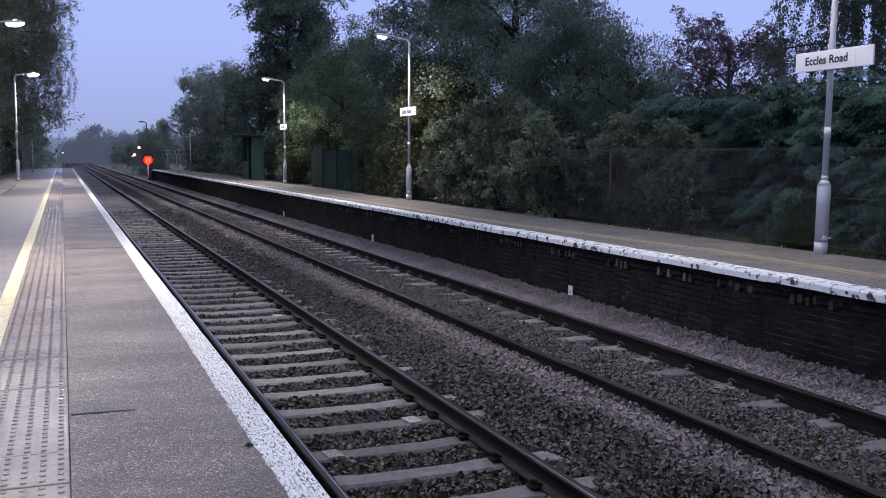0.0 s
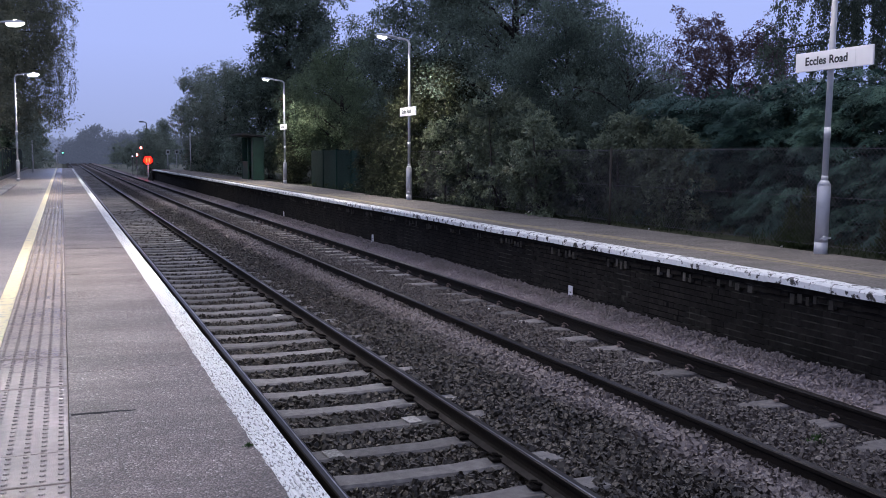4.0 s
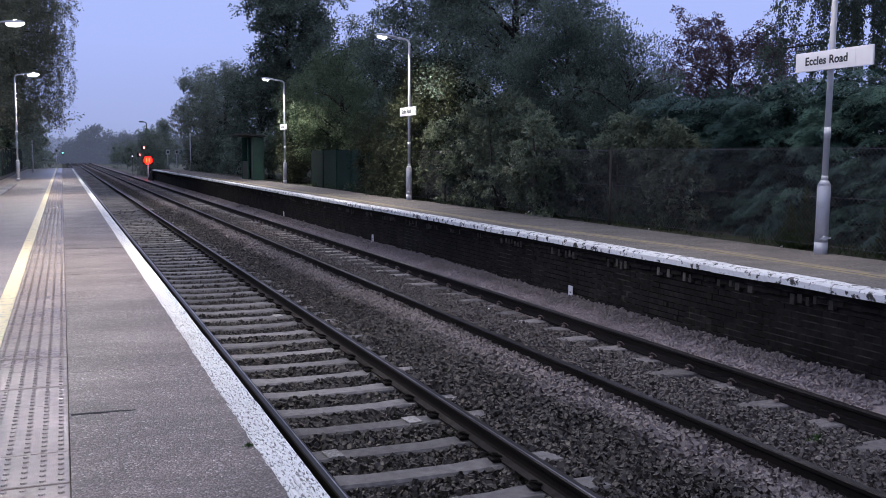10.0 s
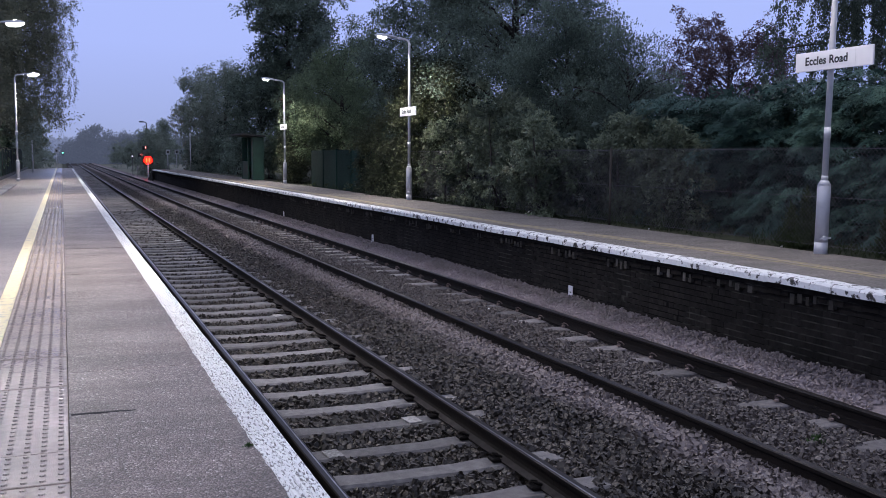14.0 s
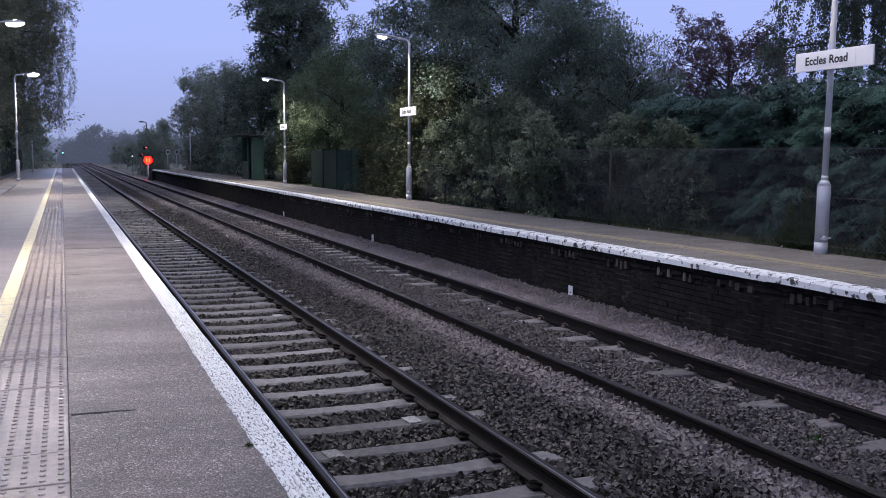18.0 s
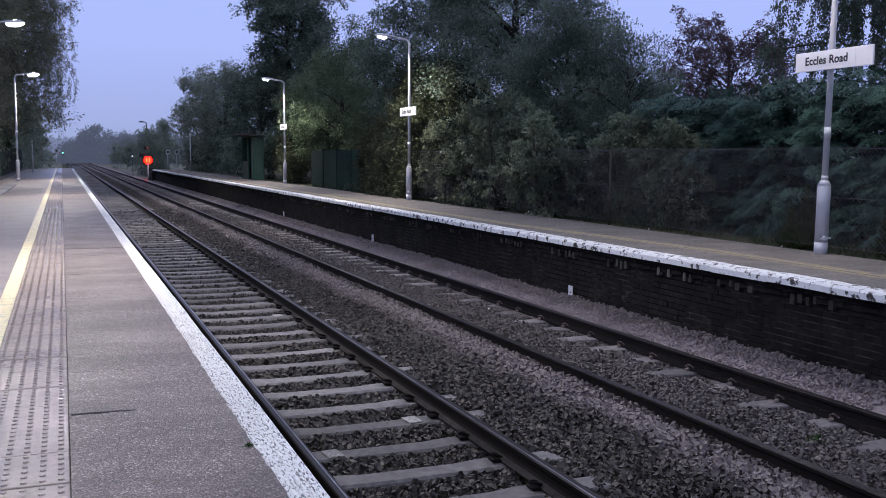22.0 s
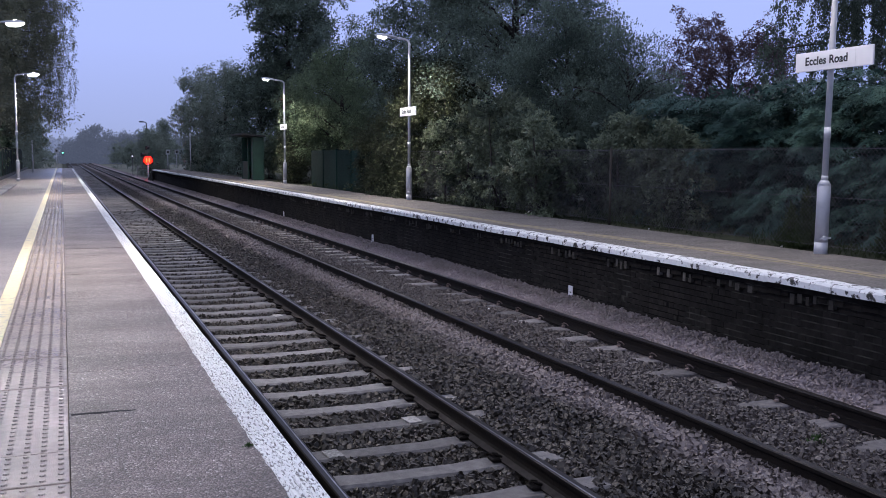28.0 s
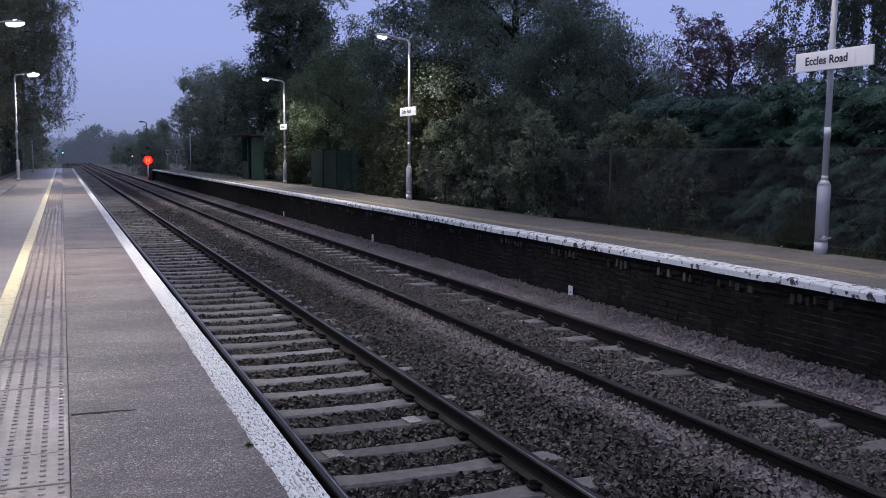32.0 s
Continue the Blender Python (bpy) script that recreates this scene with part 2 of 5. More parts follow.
def shared(name, me, parent, m):
    ob = new(name, me)
    ob.parent = parent
    ob.matrix_basis = m
    return ob


def box(bm, x0, x1, y0, y1, z0, z1, bevel=0.0, mi=0):
    r = bmesh.ops.create_cube(bm, size=1.0, matrix=Matrix.LocRotScale(((x0 + x1) / 2, (y0 + y1) / 2, (z0 + z1) / 2), None, (x1 - x0, y1 - y0, z1 - z0)))
    vs = r["verts"]
    fs = {f for v in vs for f in v.link_faces}
    for f in fs:
        f.material_index = mi
    if bevel:
        es = list({e for v in vs for e in v.link_edges})
        bmesh.ops.bevel(bm, geom=es, offset=bevel, segments=1, affect="EDGES")
    return bm


def boxed(*args, **kw):
    return box(bmesh.new(), *args, **kw)


def prism(bm, profile, y0, y1, mi=0, steps=1):
    """A closed (x, z) profile drawn out along y."""
    rings = []
    for i in range(steps + 1):
        y = y0 + (y1 - y0) * i / steps
        rings.append([bm.verts.new((x, y, z)) for x, z in profile])
    k = len(profile)
    for a, b in zip(rings, rings[1:]):
        for i in range(k):
            f = bm.faces.new((a[i], a[(i + 1) % k], b[(i + 1) % k], b[i]))
            f.material_index = mi
    bm.faces.new(rings[0][::-1])
    bm.faces.new(rings[-1])
    bmesh.ops.recalc_face_normals(bm, faces=bm.faces)
    return bm


def tube(bm, pts, radii, segs=8, mi=0, cap=True):
    pts = [Vector(p) for p in pts]
    rings = []
    for i, p in enumerate(pts):
        d = (pts[min(i + 1, len(pts) - 1)] - pts[max(i - 1, 0)]).normalized()
        a = d.orthogonal().normalized() if abs(d.z) < 0.9 else d.cross(Vector((0, 1, 0))).normalized()
        b = d.cross(a)
        rings.append([bm.verts.new(p + radii[i] * (math.cos(t) * a + math.sin(t) * b)) for t in [2 * math.pi * j / segs for j in range(segs)]])
    for r0, r1 in zip(rings, rings[1:]):
        off = min(range(segs), key=lambda o: (r1[o].co - r0[0].co).length)
        for j in range(segs):
            f = bm.faces.new((r0[j], r0[(j + 1) % segs], r1[(j + 1 + off) % segs], r1[(j + off) % segs]))
            f.material_index = mi
            f.smooth = True
    if cap:
        bm.faces.new(rings[0][::-1]).material_index = mi
        bm.faces.new(rings[-1]).material_index = mi
    return bm


def empty(name, x=0, y=0, z=0, rz=0):
    ob = new(name)
    ob.empty_display_size = 0.2
    ob.matrix_basis = pose(x, y, z, 0, 0, rz)
    return ob
# ---- levels ----
RAIL = -0.916
SLEEPER = RAIL - 0.17
BED = SLEEPER - 0.03
GROUND = -1.35
NEAR_EDGE, FAR_EDGE = -0.743, 5.41
NEAR_END, FAR_END = 91.0, 84.5
BACK = 7.95


# ---- ground ----
def ground():
    bm = bmesh.new()
    xs = [-1500, -300, -60, -12, -4.6, -4.55, 8.0, 8.05, 14, 60, 300, 1500]
    ys = [-200, -20, 0, 20, 40, 60, 80, 100, 140, 200, 400, 1000, 2600]
    grid = []
    for y in ys:
        row = []
        for x in xs:
            z = GROUND
            if x <= -4.6 or x >= 8.05:
                z = -0.06 if y < 86 else GROUND + 0.12
            row.append(bm.verts.new((x, y, z)))
        grid.append(row)
    for r0, r1 in zip(grid, grid[1:]):
        for i in range(len(xs) - 1):
            bm.faces.new((r0[i], r0[i + 1], r1[i + 1], r1[i]))
    g = part("ground", bm, M["earth"])
    tagged(g, "rough dark grassy ground beside the railway", "ground", kind="structure")


ground()


def verge():
    bm = bmesh.new()
    for x0, x1, y0, y1 in ((6.2, 70, 91, 330), (-60, -1.6, 112, 330)):
        nx, ny = 10, 16
        g = [[bm.verts.new((x0 + (x1 - x0) * i / nx, y0 + (y1 - y0) * j / ny, GROUND + 0.16 + 0.05 * math.sin(i * 1.7 + j))) for i in range(nx + 1)] for j in range(ny + 1)]
        for j in range(ny):
            for i in range(nx):
                bm.faces.new((g[j][i], g[j][i + 1], g[j + 1][i + 1], g[j + 1][i]))
    tagged(part("verge", bm, M["verge"]), "pale dry grass beside the line beyond the platforms", "grass verge", kind="structure")


verge()


# ---- near platform ----
def near_platform():
    p = empty("near_platform")
    tagged(p, "tarmac station platform with tactile paving and white edge", "platform", kind="structure")
    part("deck", prism(bmesh.new(), [(-4.5, -0.06), (-2.27, -0.012), (-0.95, -0.012), (-0.95, -1.3), (-4.5, -1.3)], -6, NEAR_END), M["mortar"], p)
    # back walkway with a slight fall
    bm = bmesh.new()
    prism(bm, [(-4.5, -0.055), (-2.17, -0.004), (-2.17, -0.05), (-4.5, -0.11)], -6, NEAR_END, steps=60)
    part("tarmac_surface", bm, M["asphalt"], p, "grey speckled tarmac walkway")
    bm = bmesh.new()
    prism(bm, [(-2.17, 0.0), (-2.05, 0.0), (-2.05, -0.05), (-2.17, -0.05)], -6, NEAR_END, steps=1)
    part("yellow_line", bm, M["yellow"], p, "worn yellow safety line")
    part("front_wall", boxed(-0.95, -0.80, -6, NEAR_END, -1.3, -0.13), M["brick"], p)
    # end ramp
    bm = bmesh.new()
    vs = [bm.verts.new(v) for v in [(-4.5, NEAR_END, -0.03), (-0.75, NEAR_END, -0.01), (-0.75, NEAR_END + 7, -1.2), (-4.5, NEAR_END + 7, -1.2), (-4.5, NEAR_END, -1.3), (-0.75, NEAR_END, -1.3)]]
    for f in ((0, 1, 2, 3), (1, 5, 2), (0, 3, 4), (0, 4, 5, 1)):
        bm.faces.new([vs[i] for i in f])
    part("end_ramp", bm, M["asphalt"], p)
    # back kerb
    part("back_kerb", boxed(-4.6, -4.46, 12, NEAR_END, -0.2, 0.10, bevel=0.02), M["post"], p)
    part("pale_kerb", boxed(-3.72, -3.40, 24, 43, -0.06, 0.02, bevel=0.01), M["pad"], p, "low pale concrete kerb")
    return p


near = near_platform()


def near_pieces():
    # one tactile tile: six rows of six blisters
    bm = boxed(-0.2, 0.2, -0.2033, 0.2033, -0.05, 0.0, bevel=0.003)
    for i in range(6):
        for j in range(6):
            x, y = (i - 2.5) * 0.0667, (j - 2.5) * 0.0667
            r = bmesh.ops.create_cone(bm, cap_ends=True, segments=7, radius1=0.0130, radius2=0.0105, depth=0.005, matrix=Matrix.Translation((x, y, 0.0025)))
    bm.normal_update()
    bmesh.ops.delete(bm, geom=[f for f in bm.faces if f.normal.z < -0.9 and f.calc_center_median().z > -0.01], context="FACES")
    # shade on the sides of the blisters, put in as a darker colour
    for f in bm.faces:
        if f.normal.z < 0.75 and f.calc_center_median().z > 0.001:
            f.material_index = 1
    me = bpy.data.meshes.new("tactile_tile")
    bm.to_mesh(me)
    bm.free()
    me.materials.append(M["tactile"])
    me.materials.append(M["tactile_shade"])
    rnd = random.Random(5)
    y = 3.8 - 0.2048 - 22 * 0.4095
    while y < 70:
        shared("tactile_tile", me, near, pose(-1.848, y, rnd.uniform(-0.002, 0.002), rnd.uniform(-0.15, 0.15), rnd.uniform(-0.2, 0.2), 0))
        y += 0.4095
    part("tactile_strip", boxed(-2.046, -1.65, y - 0.2, NEAR_END, -0.05, 0.0), M["tactile"], near)
    # tarmac bays between tiles and edge, ragged where they meet the edge stones
    PITCH = 0.955
    bays = []
    for k in range(4):
        bm = bmesh.new()
        h = PITCH / 2 - 0.0008
        left = [(-0.3625 + 0.0602 * i, -h - 0.002 + rnd.uniform(0, 0.004)) for i in range(12, -1, -1)] + [(-0.3625 + 0.0602 * i, h + 0.002 - rnd.uniform(0, 0.004)) for i in range(13)]
        right = []
        for i in range(25):
            t = h - 2 * h * i / 24
            right.append((0.372 + rnd.uniform(-0.003, 0.004) + 0.002 * math.sin(t * 9 + k * 2), t))
        ring = left + right
        top = [bm.verts.new((x, y, 0.0)) for x, y in ring]
        low = [bm.verts.new((x + (0.003 if x < 0 else -0.003), y * 0.997, -0.05)) for x, y in ring]
        f = bm.faces.new(top)
        for i in range(len(ring)):
            j = (i + 1) % len(ring)
            bm.faces.new((top[i], low[i], low[j], top[j]))
        bmesh.ops.recalc_face_normals(bm, faces=bm.faces)
        bmesh.ops.triangulate(bm, faces=[f])
        me = bpy.data.meshes.new("tarmac_bay")
        bm.to_mesh(me)
        bm.free()
        me.materials.append(M["slab"])
        bays.append(me)
    # edge stone with fine ribs along its top
    me2 = bpy.data.meshes.new("edge_stone")
    prof = [(-0.13, -0.012), (-0.13, 0.0)]
    x = -0.125
    while x < 0.06:
        prof += [(x, 0.0), (x + 0.012, 0.0), (x + 0.014, -0.007), (x + 0.019, -0.007)]
        x += 0.021
    prof += [(0.070, 0.0), (0.078, -0.004), (0.083, -0.014), (0.085, -0.10), (-0.13, -0.10)]
    bm = prism(bmesh.new(), prof, -PITCH / 2 + 0.0045, PITCH / 2 - 0.0045)
    bm.to_mesh(me2)
    bm.free()
    me2.materials.append(M["white_edge"])
    crack = bpy.data.meshes.new("crack")
    bm = bmesh.new()
    pts = [(-0.355, 0.0), (-0.30, 0.006), (-0.22, -0.003), (-0.14, 0.005), (-0.06, 0.0)]
    tube(bm, [(x, y, -0.004) for x, y in pts], [0.010, 0.011, 0.011, 0.010, 0.006], 6)
    bm.to_mesh(crack)
    bm.free()
    crack.materials.append(M["black"])
    y, i = 3.82 - PITCH * 9.5, -7
    while y < NEAR_END - 0.4:
        shared("tarmac_bay", bays[rnd.randrange(4)], near, pose(-1.283, y, 0.006 + rnd.uniform(-0.0015, 0.0015), rnd.uniform(-0.12, 0.12), rnd.uniform(-0.12, 0.12), 0))
        shared("edge_stone", me2, near, pose(-0.838 + rnd.uniform(-0.003, 0.003), y, rnd.uniform(-0.003, 0.002), rnd.uniform(-0.15, 0.15), 0, rnd.uniform(-0.3, 0.3)))
        if i == 4:
            shared("crack", crack, near, pose(-1.283, y - PITCH / 2, 0.006, 0, 0, rnd.uniform(-1, 1)))
        y += PITCH
        i += 1


# ---- far platform ----
def far_platform():
    p = empty("far_platform")
    tagged(p, "brick-faced tarmac platform with chipped white edge", "platform", kind="structure")
    part("deck", boxed(5.64, BACK, -8, FAR_END, -1.3, -0.09), M["mortar"], p)
    bm = prism(bmesh.new(), [(5.655, 0.0), (BACK, -0.03), (BACK, -0.10), (5.655, -0.06)], -8, FAR_END, steps=60)
    part("tarmac_surface", bm, M["asphalt_far"], p, "brownish worn tarmac")
    bm = bmesh.new()
    rows = []
    for y, x in ((-8, 6.40), (6, 6.44), (8, 6.50), (10.5, 6.54), (13.4, 6.30), (16, 6.04), (22, 6.0), (40, 6.0), (60, 6.0)):
        z = -0.03 * (x - 5.655) / (BACK - 5.655)
        rows.append([bm.verts.new(v) for v in ((x - 0.045, y, z - 0.01), (x - 0.045, y, z + 0.0065), (x + 0.045, y, z + 0.0055), (x + 0.045, y, z - 0.01))])
    for r0, r1 in zip(rows, rows[1:]):
        for i in range(3):
            bm.faces.new((r0[i], r1[i], r1[i + 1], r0[i + 1]))
    bmesh.ops.recalc_face_normals(bm, faces=bm.faces)
    part("yellow_line", bm, M["yellow_old"], p, "faded yellow line")
    bm = bmesh.new()
    rows = []
    for y, x in ((-8, 6.42), (6, 6.46), (8, 6.52), (10.5, 6.56), (13.4, 6.34), (16, 6.10), (22, 6.06), (40, 6.05), (60, 6.05)):
        z = -0.03 * (x - 5.655) / (BACK - 5.655)
        rows.append([bm.verts.new(v) for v in ((x - 0.17, y, z - 0.01), (x - 0.17, y, z + 0.0025), (x + 0.17, y, z + 0.0005), (x + 0.17, y, z - 0.01))])
    for r0, r1 in zip(rows, rows[1:]):
        for i in range(3):
            bm.faces.new((r0[i], r1[i], r1[i + 1], r0[i + 1]))
    bmesh.ops.recalc_face_normals(bm, faces=bm.faces)
    part("old_line", bm, M["yellow_ghost"], p, "broad band of nearly worn-away yellow paint")
    # tapering end
    bm = bmesh.new()
    vs = [bm.verts.new(v) for v in [(5.45, FAR_END, 0), (BACK, FAR_END, -0.03), (BACK, FAR_END + 6, -1.2), (5.45, FAR_END + 6, -1.2), (5.45, FAR_END, -1.3), (BACK, FAR_END, -1.3)]]
    for f in ((0, 3, 2, 1), (0, 4, 3), (1, 2, 5), (0, 1, 5, 4)):
        bm.faces.new([vs[i] for i in f])
    for f in list(bm.faces)[1:]:
        f.material_index = 1
    part("end_ramp", bm, [M["asphalt_far"], M["brick"]], p)
    # corbelled courses behind the bricks
    part("corbel", prism(bmesh.new(), [(5.66, -0.09), (5.53, -0.09), (5.53, -0.17), (5.58, -0.17), (5.58, -0.245), (5.635, -0.245), (5.635, -1.3), (5.7, -1.3)], -8, FAR_END), M["mortar"], p)
    return p


far = far_platform()


def far_pieces():
    rnd = random.Random(8)
    me = bpy.data.meshes.new("coping_stone")
    bm = bmesh.new()
    prism(bm, [(0.0, -0.087), (-0.004, -0.022), (0.018, 0.0), (0.25, 0.004), (0.25, -0.087)], -0.454, 0.454)
    bm.to_mesh(me)
    bm.free()
    me.materials.append(M["white_nose"])
    y = 0.5 - 0.912 * 9
    while y < FAR_END - 0.4:
        shared("coping_stone", me, far, pose(FAR_EDGE + rnd.uniform(-0.008, 0.008), y, rnd.uniform(-0.005, 0.004), rnd.uniform(-0.25, 0.25), 0, rnd.uniform(-0.35, 0.35)))
        y += 0.912
    # bricks: near ones apart, the rest joined
    def bmesh_brick(l):
        bm = boxed(-0.004, 0.05, -l / 2, l / 2, -0.0302, 0.0302, bevel=0.003)
        me = bpy.data.meshes.new("brick")
        bm.to_mesh(me)
        bm.free()
        return me
    stretcher, header = bmesh_brick(0.2235), bmesh_brick(0.111)
    pale = bmesh_brick(0.06)
    pale.transform(Matrix.Translation((0, 0, -0.02)) @ Matrix.Diagonal((1, 1, 1.8, 1)))
    stretcher.materials.append(M["brick"])
    header.materials.append(M["brick"])
    pale.materials.append(M["brick_pale"])
    cv, cf, pv, pf = [], [], [], []
    base = np.array([(x, y, z) for x in (-0.004, 0.05) for y in (-0.5, 0.5) for z in (-0.0302, 0.0302)])
    bf = np.array([(0, 1, 3, 2), (2, 3, 7, 6), (4, 6, 7, 5), (0, 4, 5, 1), (1, 5, 7, 3)])
    count = 0
    for c in range(14):
        z = -0.13 - 0.0375 - 0.075 * (c - 0.5)
        x = 5.53 if c == 0 else 5.58 if c == 1 else 5.635
        if z < -1.12:
            break
        head = c % 2 == 1
        step = 0.1125 if head else 0.225
        y = -7.8 + (0.056 if head else 0.0) * (c % 4)
        while y < 82:
            near_one = 9.4 < y < 14.2
            l = 0.111 if head else 0.2235
            if near_one and count < 420:
                paled = c == 1 and math.sin(y * 4.4 + 1.3 * math.sin(y * 0.7)) > -0.25 and rnd.random() < 0.6
                shared("brick", pale if paled else header if head else stretcher, far, pose(x + rnd.uniform(-0.005, 0.004), y, z + (rnd.uniform(-0.035, 0.012) if paled else 0), 0, 0, rnd.uniform(-1, 1)))
                count += 1
            else:
                v = base * (1, l, 1) + (x + rnd.uniform(-0.005, 0.004), y, z)
                if c == 1 and y > 3 and math.sin(y * 4.4 + 1.3 * math.sin(y * 0.7)) > -0.25 and rnd.random() < 0.55:
                    pf.append(bf + 8 * len(pv))
                    pv.append(base * (1, rnd.uniform(0.04, 0.08), rnd.uniform(1.2, 2.0)) + (v[0][0] + 0.004, y, z - rnd.uniform(0.0, 0.05)))
                else:
                    cf.append(bf + 8 * len(cv))
                    cv.append(v)
            y += step
    ob = raw("brickwork", np.concatenate(cv), np.concatenate(cf), M["brick"], far)
    tagged(ob, kind="stuff")
    ob = raw("pale_bricks", np.concatenate(pv), np.concatenate(pf), M["brick_pale"], far, "paler bricks under the coping")
    tagged(ob, kind="stuff")


# ---- tracks ----
def rail_profile(x, side):
    """Flat-bottomed rail; side is +1 where the running face is on the right."""
    h = 0.159
    half = [(0.070, 0.0), (0.070, 0.011), (0.018, 0.030), (0.009, 0.05), (0.009, 0.11), (0.020, 0.118), (0.035, 0.124), (0.035, 0.150), (0.027, 0.159)]
    cx = x - side * 0.035
    pts = [(cx + a, RAIL - h + b) for a, b in half] + [(cx - a, RAIL - h + b) for a, b in half[::-1]]
    return pts, cx


def track(x, timber):
    t = empty("track", x, 0, 0)
    tagged(t, "railway track with rusty rails on weathered wooden sleepers in ballast" if timber else "railway track with polished rails on grey concrete sleepers", "railway track", kind="structure")
    for gx, side in ((0.0, 1), (1.435, -1)):
        # the running face looks to the middle of the track
        pts, cx = rail_profile(gx, side)
        bm = prism(bmesh.new(), pts, -6, 420, steps=3)
        # bright band worn by wheels towards the gauge corner
        run = cx + (0.012 if gx == 0.0 else -0.018)
        w = 0.005
        if not timber:
            prism(bm, [(run - w - 0.001, RAIL - 0.001), (run - w, RAIL + 0.0008), (run + w, RAIL + 0.0008), (run + w + 0.001, RAIL - 0.001)], -6, 420, mi=2)
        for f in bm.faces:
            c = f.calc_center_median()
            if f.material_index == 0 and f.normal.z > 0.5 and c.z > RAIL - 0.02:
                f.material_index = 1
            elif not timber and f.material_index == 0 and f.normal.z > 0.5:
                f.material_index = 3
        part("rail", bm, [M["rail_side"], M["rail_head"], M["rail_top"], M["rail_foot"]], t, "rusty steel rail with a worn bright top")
    return t


track_near = track(0.0, False)
track_far = track(3.267, True)


PAD_Y = 7.44


def sleepers():
    rnd = random.Random(3)
    # concrete sleeper: raised seats at the ends, waisted in the middle
    bm = bmesh.new()
    rings = []
    for x, w, z in ((-1.25, 0.125, -0.015), (-1.22, 0.13, 0.0), (-0.55, 0.128, 0.0), (-0.35, 0.115, -0.010), (0.35, 0.115, -0.010), (0.55, 0.128, 0.0), (1.22, 0.13, 0.0), (1.25, 0.125, -0.015)):
        ring = [(x, -w - 0.02, -0.2), (x, -w, z - 0.02), (x, -w + 0.02, z), (x, w - 0.02, z), (x, w, z - 0.02), (x, w + 0.02, -0.2)]
        rings.append([bm.verts.new(v) for v in ring])
    for a, b in zip(rings, rings[1:]):
        for i in range(5):
            bm.faces.new((a[i], a[i + 1], b[i + 1], b[i]))
    bm.faces.new(rings[0])
    bm.faces.new(rings[-1][::-1])
    bmesh.ops.recalc_face_normals(bm, faces=bm.faces)
    con = bpy.data.meshes.new("sleeper")
    bm.to_mesh(con)
    bm.free()
    con.materials.append(M["concrete"])
    bm = boxed(-1.27, 1.27, -0.125, 0.125, -0.15, 0.0, bevel=0.012)
    tim = bpy.data.meshes.new("sleeper")
    bm.to_mesh(tim)
    bm.free()
    tim.materials.append(M["timber"])
    # rail clip: a bent spring bar on a cast shoulder
    bm = bmesh.new()
    tube(bm, [(-0.02, -0.05, 0.02), (0.05, -0.05, 0.04), (0.085, -0.02, 0.07), (0.06, 0.01, 0.085), (0.0, 0.02, 0.075), (-0.045, 0.045, 0.045), (-0.045, 0.075, 0.035)], [0.013] * 7, 6)
    box(bm, 0.03, 0.10, -0.045, 0.045, -0.005, 0.03, bevel=0.006)
    clip = bpy.data.meshes.new("rail_clip")
    bm.to_mesh(clip)
    bm.free()
    clip.materials.append(M["rust"])
    clip.transform(Matrix.Diagonal((0.5, 0.5, 0.7, 1)))
    # heavier dark clip and shoulder of the concrete track
    bm = bmesh.new()
    box(bm, -0.01, 0.062, -0.05, 0.05, -0.004, 0.026, bevel=0.008)
    tube(bm, [(-0.02, -0.042, 0.03), (0.035, -0.045, 0.040), (0.05, -0.01, 0.048), (0.03, 0.02, 0.048), (-0.02, 0.042, 0.032)], [0.011] * 5, 6)
    clip_dark = bpy.data.meshes.new("rail_clip")
    bm.to_mesh(clip_dark)
    bm.free()
    clip_dark.materials.append(M["rail_side"])
    pad = bpy.data.meshes.new("pad")
    bm = boxed(-0.065, 0.065, -0.095, 0.095, -0.004, 0.008, bevel=0.004)
    bm.to_mesh(pad)
    bm.free()
    pad.materials.append(M["pad"])
    for t, me, y, step, end in ((track_near, con, 5.15 - 17 * 0.655, 0.655, 110), (track_far, tim, 2.2 - 0.7 * 12, 0.70, 110)):
        while y < end:
            jit = 0.25 if me is con else 1.2
            s = shared("sleeper", me, t, pose(0.7175, y + rnd.uniform(-0.015, 0.015), SLEEPER + rnd.uniform(-0.006, 0.004) + (0.012 if me is tim else 0), 0, 0, rnd.uniform(-jit, jit)))
            if y < 34:
                seats = ((-0.7175 - 0.035 - 0.075, 180), (-0.7175 - 0.035 + 0.075, 0), (0.7175 + 0.035 - 0.075, 180), (0.7175 + 0.035 + 0.075, 0))
                # stone buries the clips of the timber track's nearer rail
                for cx, turn in seats if me is con else seats[2:]:
                    shared("rail_clip", clip if me is tim else clip_dark, s, pose(cx, 0, 0.012, 0, 0, turn))
                if me is con and (abs(y - PAD_Y) < 0.7 or rnd.random() < 0.10):
                    px = 0.46 if 0 < y - PAD_Y < 0.7 else -0.45 if abs(y - PAD_Y) < 0.7 else rnd.choice((-0.56, 0.50))
                    shared("pad", pad, s, pose(px, rnd.uniform(-0.02, 0.02), 0.001, 0, 0, rnd.uniform(-6, 6)))
            y += step
    # beyond, joined
    for t, m in ((track_near, M["concrete"]), (track_far, M["timber"])):
        bm = bmesh.new()
        for i in range(140):
            y = 110.5 + i * 0.68
            box(bm, -0.53, 1.97, y - 0.12, y + 0.12, SLEEPER - 0.15, SLEEPER)
        tagged(part("distant_sleepers", bm, m, t), kind="stuff")


